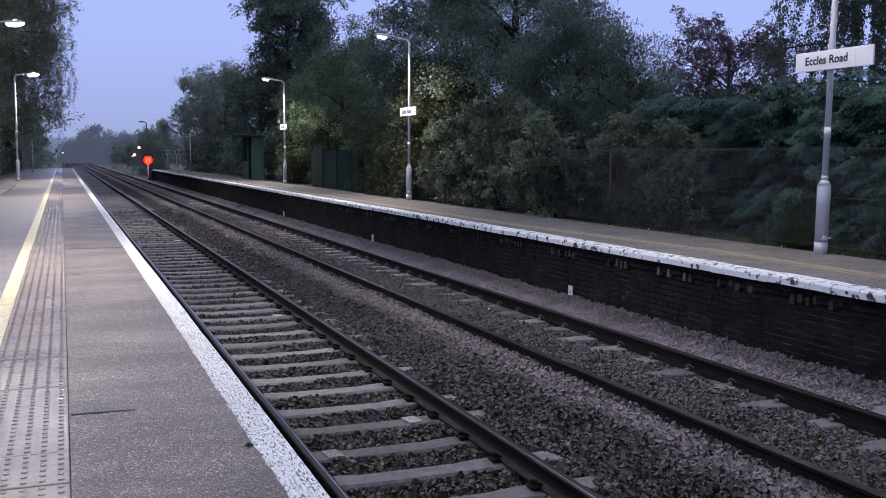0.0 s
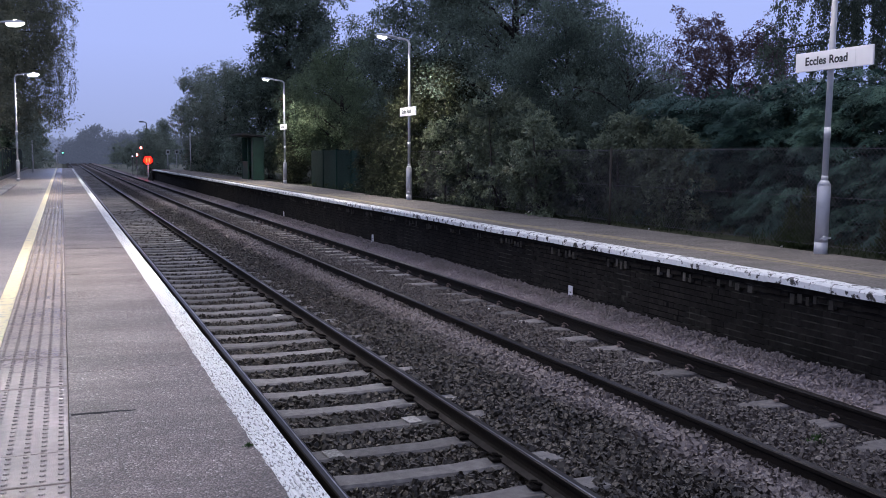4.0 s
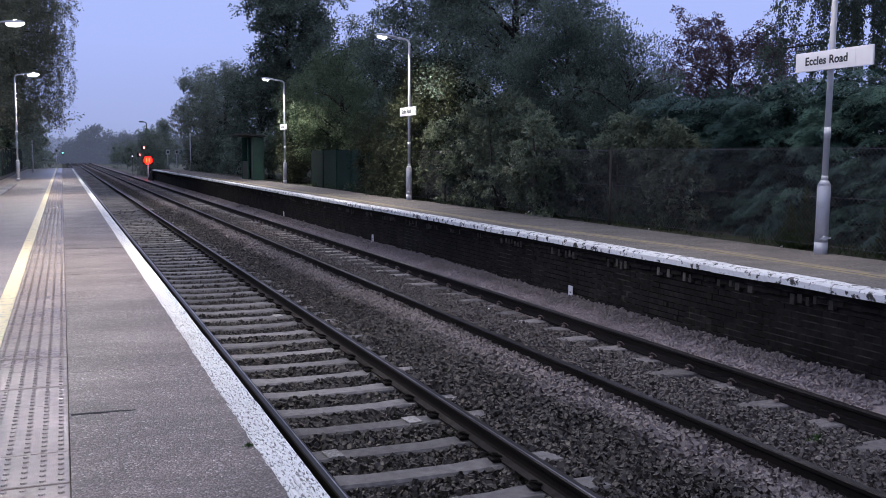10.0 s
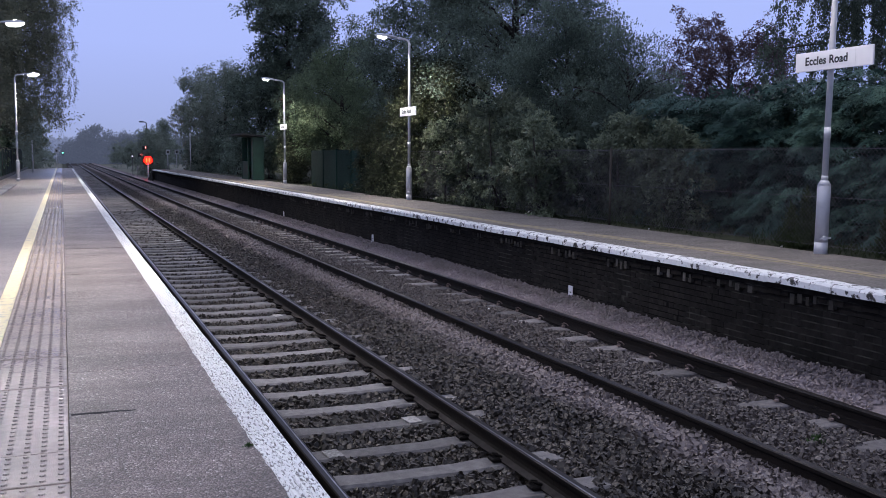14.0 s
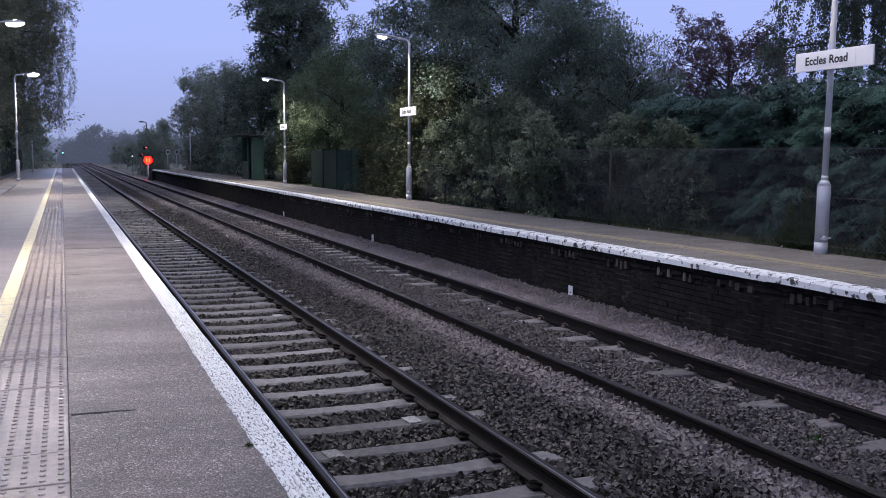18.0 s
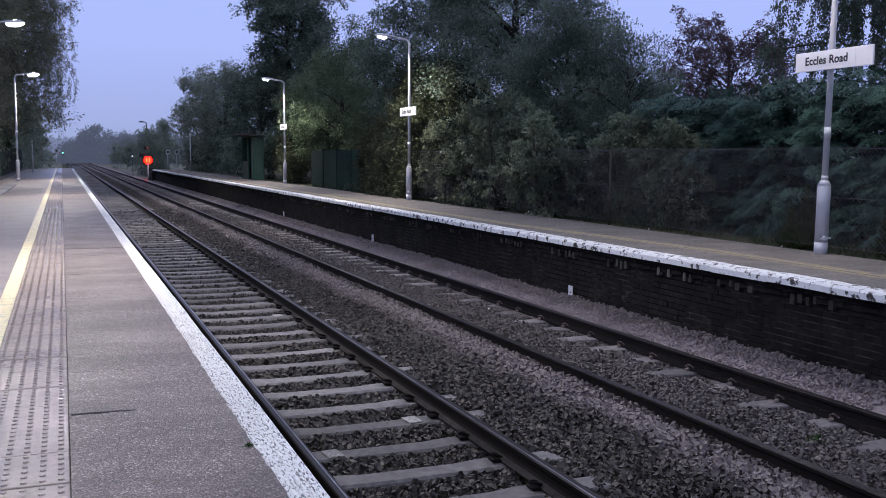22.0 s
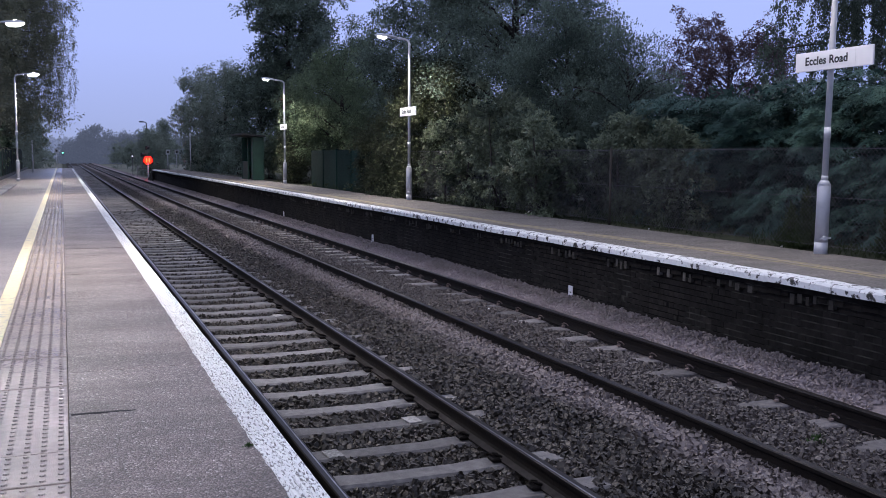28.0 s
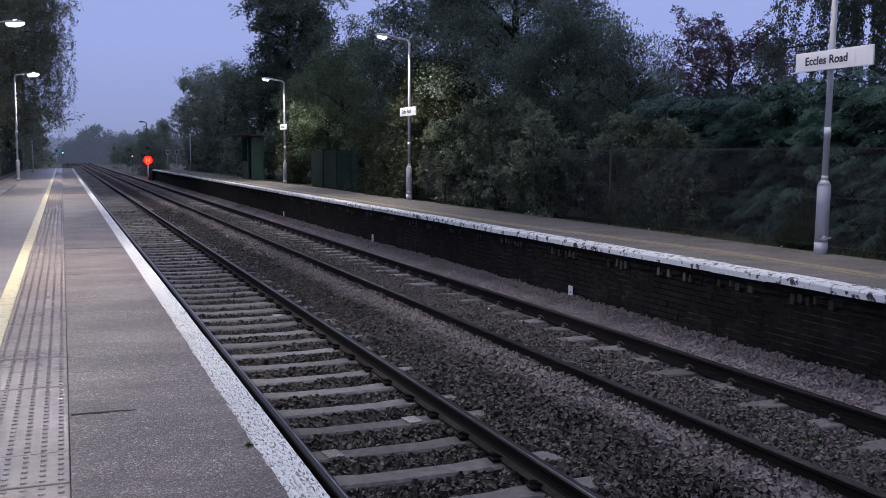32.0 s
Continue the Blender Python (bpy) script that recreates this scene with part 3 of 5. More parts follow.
# ---- ballast ----
BX = [-0.80, -0.55, -0.35, 0.05, 1.4, 1.75, 2.15, 2.5, 2.9, 3.2, 3.4, 3.9, 4.15, 4.7, 5.05, 5.35, 5.66]
BZ = [-0.08, -0.06, -0.045, -0.045, -0.04, -0.005, -0.01, 0.01, 0.03, 0.026, 0.036, 0.034, 0.006, -0.035, 0.02, 0.09, 0.20]


def bed_height(x, y):
    h = np.interp(x, BX, BZ) + SLEEPER
    return h + 0.012 * np.sin(x * 5.1 + y * 1.3) * np.sin(y * 2.3 + x * 0.7) + 0.008 * np.sin(y * 5.7 + x * 3.1)


def stones(name, n, x0, x1, y0, y1, size, seed, material, label, fall=0.0, blocky=False):
    rs = np.random.RandomState(seed)
    x = rs.uniform(x0, x1, n)
    u = rs.uniform(0, 1, n)
    y = y0 + (y1 - y0) * (u if not fall else u ** fall)
    s = size * rs.uniform(0.55, 1.35, n) * (1 if not fall else (0.8 + 0.5 * (y - y0) / (y1 - y0)))
    # the concrete sleepers are swept clean, the timber ones partly buried
    off1 = np.abs((y - 2.53 + 0.3275) % 0.655 - 0.3275)
    off2 = np.abs((y - 2.2 + 0.35) % 0.70 - 0.35)
    keep = ~((off1 < 0.125 + 0.3 * s) & (x > -0.56) & (x < 1.82 + 0.12 * np.sin(y * 3.3)) & (rs.uniform(0, 1, n) > (y - 40) / 40))
    keep &= ~((off2 < 0.115 + 0.2 * s - 0.3 * np.clip(4.45 - x, 0, 1)) & (x > 4.32 - 0.16 * np.sin(y * 4.7) - 0.1 * (y > 12) - 0.45 * ((y > 6.9) & (y < 7.6))) & (x < 4.75) & (rs.uniform(0, 1, n) < 0.97))
    x, y, s = x[keep], y[keep], s[keep]
    n = len(x)
    z = bed_height(x, y) + rs.uniform(-0.45, 0.75, n) * s - 0.2 * s * np.clip((y - 16) / 10, 0, 1)
    if blocky:
        base = np.array([(a, b, c) for a in (-1, 1) for b in (-1, 1) for c in (-1, 1)], dtype=float)
        v = base[None] * rs.uniform(0.36, 0.66, (n, 8, 3))
        f = np.array([(0, 1, 3, 2), (2, 3, 7, 6), (4, 6, 7, 5), (0, 4, 5, 1), (1, 5, 7, 3)])
    else:
        base = np.array([(1, 0, 0), (-1, 0, 0), (0, 1, 0), (0, -1, 0), (0, 0, 1), (0, 0, -1)], dtype=float)
        v = base[None] * rs.uniform(0.62, 0.95, (n, 6, 1)) + rs.uniform(-0.32, 0.32, (n, 6, 3))
        f = np.array([(0, 2, 4), (2, 1, 4), (1, 3, 4), (3, 0, 4), (2, 0, 5), (1, 2, 5), (3, 1, 5), (0, 3, 5)])
    v *= rs.uniform(0.65, 1.2, (n, 1, 3))
    # random turns
    q = rs.normal(size=(n, 4))
    q /= np.linalg.norm(q, axis=1)[:, None]
    w, a, b, c = q.T
    R = np.stack([1 - 2 * (b * b + c * c), 2 * (a * b - c * w), 2 * (a * c + b * w), 2 * (a * b + c * w), 1 - 2 * (a * a + c * c), 2 * (b * c - a * w), 2 * (a * c - b * w), 2 * (b * c + a * w), 1 - 2 * (a * a + b * b)], 1).reshape(n, 3, 3)
    v = np.einsum("nij,nkj->nki", R, v) * s[:, None, None] + np.stack([x, y, z], 1)[:, None]
    faces = (f[None] + len(base) * np.arange(n)[:, None, None]).reshape(-1, f.shape[1])
    ob = raw(name, v.reshape(-1, 3), faces, material)
    return tagged(ob, label, "ballast", kind="stuff")


def ballast_mat(name, dark, light, band, rough=0.5, spec=0.62, scale=9.0, bump=0.5):
    """Stone colour by piece, with the cleaner stone along a strip of the bed."""
    m = mat(name, dark, light, scale=scale, rough=rough, bump=bump, bump_scale=55 if scale < 20 else 26, bump_dist=0.012, island=0.88, big=0.9, spec=spec)
    n, l = m.node_tree.nodes, m.node_tree.links
    bsdf = n["Principled BSDF"]
    src = bsdf.inputs["Base Color"].links[0].from_socket
    geo = n.new("ShaderNodeNewGeometry")
    sep = n.new("ShaderNodeSeparateXYZ")
    l.new(geo.outputs["Position"], sep.inputs[0])
    nz = n.new("ShaderNodeTexNoise")
    nz.inputs["Scale"].default_value = 1.1
    nz.inputs["Detail"].default_value = 5
    l.new(geo.outputs["Position"], nz.inputs["Vector"])
    ad = n.new("ShaderNodeMath")
    ad.operation = "MULTIPLY_ADD"
    l.new(nz.outputs["Fac"], ad.inputs[0])
    ad.inputs[1].default_value = 0.7
    l.new(sep.outputs["X"], ad.inputs[2])
    mr = n.new("ShaderNodeMapRange")
    mr.inputs["From Min"].default_value, mr.inputs["From Max"].default_value = 0.0, 7.0
    l.new(ad.outputs[0], mr.inputs["Value"])
    rp = n.new("ShaderNodeValToRGB")
    els = rp.color_ramp.elements
    els[0].position, els[0].color = 0.0, (0, 0, 0, 1)
    els[1].position, els[1].color = 1.0, (0.4, 0.4, 0.4, 1)
    for x, val in band:
        e = els.new((x + 0.35) / 7.0)
        e.color = (val, val, val, 1)
    l.new(mr.outputs[0], rp.inputs[0])
    mx = n.new("ShaderNodeMix")
    mx.data_type = "RGBA"
    l.new(rp.outputs[0], mx.inputs["Factor"])
    l.new(src, mx.inputs["A"])
    cl = n.new("ShaderNodeMix")
    cl.data_type = "RGBA"
    cl.blend_type = "ADD"
    cl.inputs["Factor"].default_value = 1.0
    l.new(src, cl.inputs["A"])
    cl.inputs["B"].default_value = (0.270, 0.228, 0.232, 1)
    l.new(cl.outputs["Result"], mx.inputs["B"])
    l.new(mx.outputs["Result"], bsdf.inputs["Base Color"])
    return m


BAND = ((1.7, 0.04), (2.56, 0.03), (2.9, 0.52), (3.1, 0.5), (3.3, 0.16), (4.65, 0.2), (4.82, 0.9), (5.22, 1.0), (5.42, 0.5))
M["stone"] = ballast_mat("ballast_stone", (0.0145, 0.0122, 0.0102), (0.046, 0.0395, 0.0340), BAND, rough=0.55, spec=0.4)


# bed colour dips below the stones' to paint the shade in their gaps
M["bed"] = ballast_mat("ballast_bed_shaded", (0.004, 0.0035, 0.0032), (0.050, 0.0435, 0.0390), BAND, scale=32.0, bump=1.0, rough=0.95, spec=0.1)


def ballast():
    xs = np.unique(np.concatenate([np.array(BX), np.linspace(-0.8, 5.66, 40)]))
    ys = np.concatenate([np.arange(-6, 30, 0.25), np.arange(30, 100, 1.0), np.array([100, 130, 170, 250, 420])])
    X, Y = np.meshgrid(xs, ys)
    Z = bed_height(X, Y) - 0.012
    k = len(xs)
    v = np.stack([X.ravel(), Y.ravel(), Z.ravel()], 1)
    i, j = np.meshgrid(np.arange(k - 1), np.arange(len(ys) - 1))
    a = (j * k + i).ravel()
    f = np.stack([a, a + 1, a + k + 1, a + k], 1)
    tagged(raw("ballast_bed", v, f, M["bed"]), "bed of grey crushed stone under the tracks", "ballast", kind="structure")
    stones("ballast", 62000, -0.5, 3.3, 2.9, 12.5, 0.030, 1, M["stone"], "loose grey and brown crushed stone between the rails", blocky=True)
    stones("ballast", 2000, -0.5, 5.6, -2, 4.6, 0.06, 9, M["stone"], "loose grey crushed stone between the rails")
    stones("ballast", 28000, 3.2, 4.75, 4.5, 18, 0.026, 2, M["stone"], "loose brown stone chips round buried sleepers", blocky=True)
    stones("ballast", 26000, 4.65, 5.62, 6.5, 22, 0.026, 4, M["stone"], "pale crushed stone against the platform wall")
    stones("ballast", 42000, -0.5, 5.6, 12.5, 42, 0.036, 6, M["stone"], "crushed stone of the far part of the track bed", fall=1.4)
    stones("ballast", 8000, -0.5, 5.6, 34, 130, 0.045, 7, M["stone"], "crushed stone of the far part of the track bed", fall=1.2)


# ---- lamp columns and name signs ----
def lamp_head(parent, x, y, z, side):
    """Lantern on a short arm; side: the way along x to which it reaches."""
    bm = bmesh.new()
    prof = [(0.0, 0.035, 0.03), (0.10, 0.07, 0.045), (0.28, 0.12, 0.07), (0.48, 0.13, 0.075), (0.60, 0.085, 0.05), (0.64, 0.03, 0.02)]
    rings = []
    for d, w, h in prof:
        ring = [(x + side * d, y + w * math.cos(a), z + 0.055 * d + h * max(math.sin(a), -0.25)) for a in [2 * math.pi * i / 12 for i in range(12)]]
        rings.append([bm.verts.new(v) for v in ring])
    for a, b in zip(rings, rings[1:]):
        for i in range(12):
            bm.faces.new((a[i], a[(i + 1) % 12], b[(i + 1) % 12], b[i]))
    bm.faces.new(rings[0])
    bm.faces.new(rings[-1][::-1])
    bmesh.ops.recalc_face_normals(bm, faces=bm.faces)
    head = part("lantern", bm, M["galv"], parent, "grey lantern housing", smooth=True)
    # lenses over the near platform are enlarged to include their glare
    bm = bmesh.new()
    bmesh.ops.create_uvsphere(bm, u_segments=14, v_segments=8, radius=1.0, matrix=Matrix.LocRotScale((x + side * (0.40 if side > 0 else 0.43), y, z - 0.002), Matrix.Rotation(radians(-6 * side), 3, "Y"), (0.25, 0.125, 0.10) if side > 0 else (0.145, 0.10, 0.06)))
    part("lens", bm, M["lens"], head, "glowing white lens", smooth=True)


def lamp_column(x, y, side, sign=False, lit=1.0, box_on=False, H=4.62):
    c = empty("street_lamp", x, y, -0.03)
    tagged(c, "tall grey steel lamp column with lit lantern and station name sign" if sign else "tall grey steel lamp column with a lit lantern", "street lamp", group="platform lamps")
    part("base_sleeve", tube(bmesh.new(), [(0, 0, 0.0), (0, 0, 0.16)], [0.087, 0.087], 16), M["galv_pale"], c, "pale foot band")
    bm = bmesh.new()
    tube(bm, [(0, 0, 0.16), (0, 0, 0.92), (0, 0, 0.985)], [0.086, 0.086, 0.05], 16)
    part("base_box", bm, M["galv"], c, "thick grey base section")
    bm = tube(bmesh.new(), [(0, 0, 0.92), (0, 0, 0.985), (0, 0, 0.987)], [0.0865, 0.052, 0.04], 16)
    part("shoulder", bm, M["galv_pale"], c)
    bm = bmesh.new()
    tube(bm, [(0, 0, 0.98), (0, 0, 2.8), (0, 0, H - 0.12), (side * 0.03, 0, H - 0.04), (side * 0.11, 0, H + 0.01), (side * 0.42, 0, H + 0.05)], [0.042, 0.041, 0.034, 0.033, 0.032, 0.030], 12)
    part("pole", bm, M["galv"], c)
    for z, h in ((1.0, 0.05), (1.545, 0.145)):
        part("band", tube(bmesh.new(), [(0, 0, z), (0, 0, z + h)], [0.0445, 0.0445], 14), M["galv_pale"], c, "pale tape band")
    bm = bmesh.new()
    tube(bm, [(side * 0.035, -0.075, 0.22), (side * 0.05, -0.125, 0.22)], [0.032, 0.028], 10)
    tube(bm, [(side * 0.10, -0.09, 0.215), (side * -0.03, -0.135, 0.225)], [0.014, 0.014], 6)
    part("door_lock", bm, M["galv"], c, "small metal lock on the base")
    if box_on:
        part("junction_box", boxed(-0.05, 0.05, -0.13, -0.03, 1.55, 1.78, bevel=0.01), M["galv"], c)
        part("junction_box", boxed(-0.06, 0.07, -0.13, -0.03, 2.15, 2.32, bevel=0.01), M["galv"], c)
    lamp_head(c, side * 0.40, 0, H + 0.05, side)
    if lit:
        lamp_light(x + side * 0.80, y, H - 0.09, lit)
    if sign:
        name_sign(x + side * 0.075, y - (0.05 if y < 15 else 0.0), side, c)
    return c


def name_sign(x, y, side, c):
    s = empty("name_sign", x, y, 2.41)
    tagged(s, "white station name board with black lettering clamped to a lamp column", "sign", group="station name signs")
    L0, L1, Hh = -0.78, 0.57, 0.25
    part("board", boxed(-0.012, 0.012, L0, L1, 0, Hh, bevel=0.004), M["sign_white"], s)
    part("board_joint", boxed(-0.0135, -0.011, L0 + 0.285, L0 + 0.290, 0.002, Hh - 0.002), M["galv_pale"], s)
    for z in (0.05, 0.2):
        part("clamp", boxed(0.012 * -side, 0.06 * -side, -0.05, 0.05, z, z + 0.025) if side < 0 else boxed(-0.06, -0.012, -0.05, 0.05, z, z + 0.025), M["galv"], s)
    cu = bpy.data.curves.new("lettering", "FONT")
    cu.body, cu.size, cu.extrude = "Eccles Road", 0.152, 0.001
    cu.offset = 0.0038
    cu.space_character = 1.03
    cu.align_x, cu.align_y = "LEFT", "CENTER"
    cu.materials.append(M["black"])
    t = new("lettering", cu)
    t.parent = s
    # reads from the track: towards +y is to the left
    t.matrix_basis = Matrix.Translation((-0.0145, L1 - 0.18, Hh * 0.50)) @ Matrix(((0, 0, -1, 0), (-1, 0, 0, 0), (0, 1, 0, 0), (0, 0, 0, 1)))
    return s


for y, lean, lit in ((9.97, 1.0, 0.32), (26.4, 0.0, 1.15), (43.2, -0.3, 1.4)):
    lamp_column(7.80, y, -1, sign=True, lit=lit).rotation_euler = (radians(lean), 0, 0)
for y in (-4.5, 11.3, 30.0, 48.7):
    lamp_column(-3.56, y, 1, H=4.9, lit=1.5 if y < 0 else 2.3 if y < 12 else 2.4, box_on=y > 40)


# ---- fence ----
def fence():
    f = empty("fence", 8.1, 0, 0)
    tagged(f, "dark chain-link fence on slim posts behind the platform", "fence")
    H, y0, y1 = 1.38, 3.0, 29.4
    y = 7.3
    while y <= y1 + 0.1:
        part("fence_post", tube(bmesh.new(), [(0, y, -0.1), (0, y, H + 0.05)], [0.024, 0.024], 8), M["bark"], f)
        y += 8.5
    bm = bmesh.new()
    for z in (0.05, H * 0.52, H):
        tube(bm, [(0, y0, z), (0, y1, z)], [0.004, 0.004], 5)
    part("straining_wire", bm, M["wire"], f)
    vs, fs = [], []
    pitch, r = 0.072, 0.0027
    n = int((y1 - y0) / pitch)
    ring = [(r, 0.0), (-0.5 * r, 0.866 * r), (-0.5 * r, -0.866 * r)]
    for d in (1, -1):
        for i in range(-20, n + 20):
            ya = y0 + i * pitch
            a, b = (ya, 0.03), (ya + d * (H + 0.03), H + 0.03)
            pa, pb = [a[0], a[1]], [b[0], b[1]]
            lo, hi = min(pa[0], pb[0]), max(pa[0], pb[0])
            if lo < y0 or hi > y1:
                continue
            k = len(vs)
            for p in (pa, pb):
                for dx, dy in ring:
                    vs.append((dx + d * 0.002, p[0] + dy, p[1]))
            fs += [(k, k + 1, k + 4, k + 3), (k + 1, k + 2, k + 5, k + 4), (k + 2, k, k + 3, k + 5)]
    raw("wire_mesh", np.array(vs), np.array(fs), M["wire"], f, "rusted diamond wire mesh")


fence()


def panel_fence():
    f = empty("panel_fence", 8.15, 29.6, 0)
    tagged(f, "dark weathered boarded fence panels beside the ivy", "fence")
    for i in range(5):
        part("fence_panel", boxed(-0.02, 0.02, i * 2.0, i * 2.0 + 1.96, -0.05, 1.46, bevel=0.005), M["fence_wood"], f)
        part("fence_post", boxed(-0.05, 0.05, i * 2.0 - 0.05, i * 2.0 + 0.03, -0.05, 1.50, bevel=0.01), M["fence_wood"], f)


panel_fence()


def left_fence():
    f = empty("fence", -4.55, 0, 0)
    tagged(f, "dark weathered close-boarded fence at the back of the platform", "fence")
    for i in range(24):
        y = 22 + i * 2.5
        part("fence_panel", boxed(-0.03, 0.03, y, y + 2.44, -0.1, 1.5, bevel=0.006), M["fence_wood"], f)
        part("fence_post", boxed(-0.06, 0.06, y - 0.07, y, -0.1, 1.6, bevel=0.012), M["post"], f)


left_fence()


# ---- shelter ----
def shelter():
    s = empty("shelter", 7.2, 49.0, -0.02)
    tagged(s, "small dark green waiting shelter with an open front", "shelter")
    part("back_wall", boxed(0.72, 0.78, 0, 3.2, 0, 2.2, bevel=0.01), M["dark_green"], s)
    part("side_wall", boxed(0.25, 0.72, 0, 0.06, 0, 2.2, bevel=0.01), M["dark_green"], s)
    part("side_wall", boxed(0.25, 0.72, 3.14, 3.2, 0, 2.2, bevel=0.01), M["dark_green"], s)
    part("front_panel", boxed(0.22, 0.27, 0.0, 0.5, 0, 2.2, bevel=0.01), M["dark_green"], s)
    part("front_panel", boxed(0.22, 0.27, 1.4, 3.2, 0, 0.95, bevel=0.01), M["dark_green"], s)
    part("front_post", boxed(0.2, 0.28, 1.36, 1.44, 0, 2.2, bevel=0.01), M["dark_green"], s)
    part("front_post", boxed(0.2, 0.28, 3.12, 3.2, 0, 2.2, bevel=0.01), M["dark_green"], s)
    part("bench", boxed(0.42, 0.72, 0.2, 3.0, 0.42, 0.48, bevel=0.01), M["post"], s)
    bm = prism(bmesh.new(), [(-0.35, 2.30), (0.85, 2.20), (0.85, 2.27), (-0.35, 2.38)], -0.15, 3.35)
    part("roof", bm, M["post"], s, "thin grey flat roof")


shelter()


# ---- markers, posts and notices ----
def marker(y):
    m = empty("platform_marker", 5.60, y, -0.97)
    tagged(m, "small white marker plate on the platform wall", "marker", group="wall markers")
    part("plate", boxed(-0.012, 0.006, -0.06, 0.06, 0.0, 0.24, bevel=0.004), M["sign_white"], m)
    part("mark", boxed(-0.016, -0.012, -0.015, 0.015, 0.05, 0.10), M["black"], m)
    part("mark", boxed(-0.016, -0.012, -0.028, 0.010, 0.13, 0.15), M["black"], m)


for y in (12.82, 22.96, 33.4):
    marker(y)


def notice(x, y, h, w=0.32, z0=0.0):
    s = empty("notice_post", x, y, z0)
    tagged(s, "small pale notice plate on a thin grey post", "sign", group="end notices")
    part("post", tube(bmesh.new(), [(0, 0, 0), (0, 0, h)], [0.035, 0.035], 8), M["galv"], s)
    part("plate", boxed(-w / 2, w / 2, -0.06, -0.045, h - 0.42, h, bevel=0.01), M["galv_pale"], s)
    part("mark", boxed(-w / 4, w / 4, -0.068, -0.06, h - 0.30, h - 0.12), M["post"], s)


notice(6.70, 84.0, 1.68)
notice(7.70, 86.5, 1.70)
notice(-2.06, 91.0, 1.75)


def thin_post(x, y, h):
    s = tagged(empty("tall_post", x, y, 0), "thin pale bare post at the back of the platform", "post")
    part("shaft", tube(bmesh.new(), [(0, 0, -0.1), (0, 0, h)], [0.05, 0.045], 8), M["galv_pale"], s)
    part("cap", tube(bmesh.new(), [(0, 0, h), (0, 0, h + 0.03)], [0.055, 0.03], 8), M["galv"], s)


thin_post(7.6, 76.0, 2.9)
thin_post(-3.52, 72.0, 2.15)


def far_street_lamp():
    s = tagged(empty("street_lamp", 8.3, 125, GROUND), "unlit tall street lamp with a curved arm by the road", "street lamp")
    part("pole", tube(bmesh.new(), [(0, 0, 0), (0, 0, 6.4), (-0.08, 0, 6.58), (-0.4, 0, 6.66)], [0.09, 0.06, 0.05, 0.045], 8), M["post"], s)
    part("lantern", boxed(-0.9, -0.35, -0.12, 0.12, 6.58, 6.74, bevel=0.04), M["post"], s)


far_street_lamp()


# ---- lights at the crossing ----
def red_signal(x, y, z):
    s = tagged(empty("red_signal", x, y, GROUND), "post with a pair of glowing red lamps at the platform end", "signal lamp")
    h = z - GROUND
    part("post", tube(bmesh.new(), [(0, 0, 0), (0, 0, h - 0.2)], [0.06, 0.06], 8), M["galv_pale"], s)
    part("backboard", boxed(-0.45, 0.45, 0.02, 0.06, h - 0.36, h + 0.36, bevel=0.02), M["black"], s)
    # outer red shapes are widened to stand for the glare round each lamp
    for dx in (-0.12, 0.12):
        bm = bmesh.new()
        bmesh.ops.create_uvsphere(bm, u_segments=14, v_segments=8, radius=1.0, matrix=Matrix.LocRotScale((dx, 0, h), None, (0.27, 0.08, 0.35)))
        lamp = part("red_lamp", bm, M["red_glow"], s, "glowing red lens widened by its glare", smooth=True)
        bm = bmesh.new()
        bmesh.ops.create_uvsphere(bm, u_segments=12, v_segments=8, radius=1.0, matrix=Matrix.LocRotScale((dx, -0.06, h), None, (0.075, 0.06, 0.21)))
        part("filament", bm, M["red_core"], lamp, smooth=True)


def crossing_lamp(x, y, z, reach, hooded, turned):
    """A hooded warning lamp on an arm that swings about its post."""
    g = tagged(empty("crossing_lamp", x, y, GROUND), "lit warning lamp on a dark swinging arm at the crossing", "signal lamp", group="crossing lamps")
    h = z - GROUND
    part("post", tube(bmesh.new(), [(0, 0, 0), (0, 0, 1.5)], [0.03, 0.03], 8), M["concrete"], g)
    part("lamp_mast", tube(bmesh.new(), [(0, -reach, 1.2), (0, -reach, h - 0.2)], [0.025, 0.025], 6), M["concrete"], g)
    part("arm", boxed(-0.03, 0.03, -reach - 0.03, 0.02, 1.2, 1.25), M["concrete"], g)
    at = Matrix.Translation((0, -reach, h)) @ Matrix.Rotation(radians(turned), 4, "Z")
    bm = boxed(-0.13, 0.13, -0.02, 0.15, -0.2, 0.2, bevel=0.02)
    bm.transform(at)
    lamp = part("lamp_case", bm, M["black"], g)
    lie = Matrix.Rotation(radians(90), 4, "X")
    bm = bmesh.new()
    bmesh.ops.create_cone(bm, cap_ends=False, segments=14, radius1=0.155, radius2=0.155, depth=hooded, matrix=at @ Matrix.Translation((0, -0.02 - hooded / 2, 0)) @ lie)
    part("hood", bm, M["black"], lamp)
    bm = bmesh.new()
    bmesh.ops.create_cone(bm, cap_ends=True, segments=14, radius1=0.14, radius2=0.14, depth=0.02, matrix=at @ Matrix.Translation((0, -0.035, 0)) @ lie)
    part("lens", bm, M["gate_glow"], lamp, "bright lamp lens")
    return g


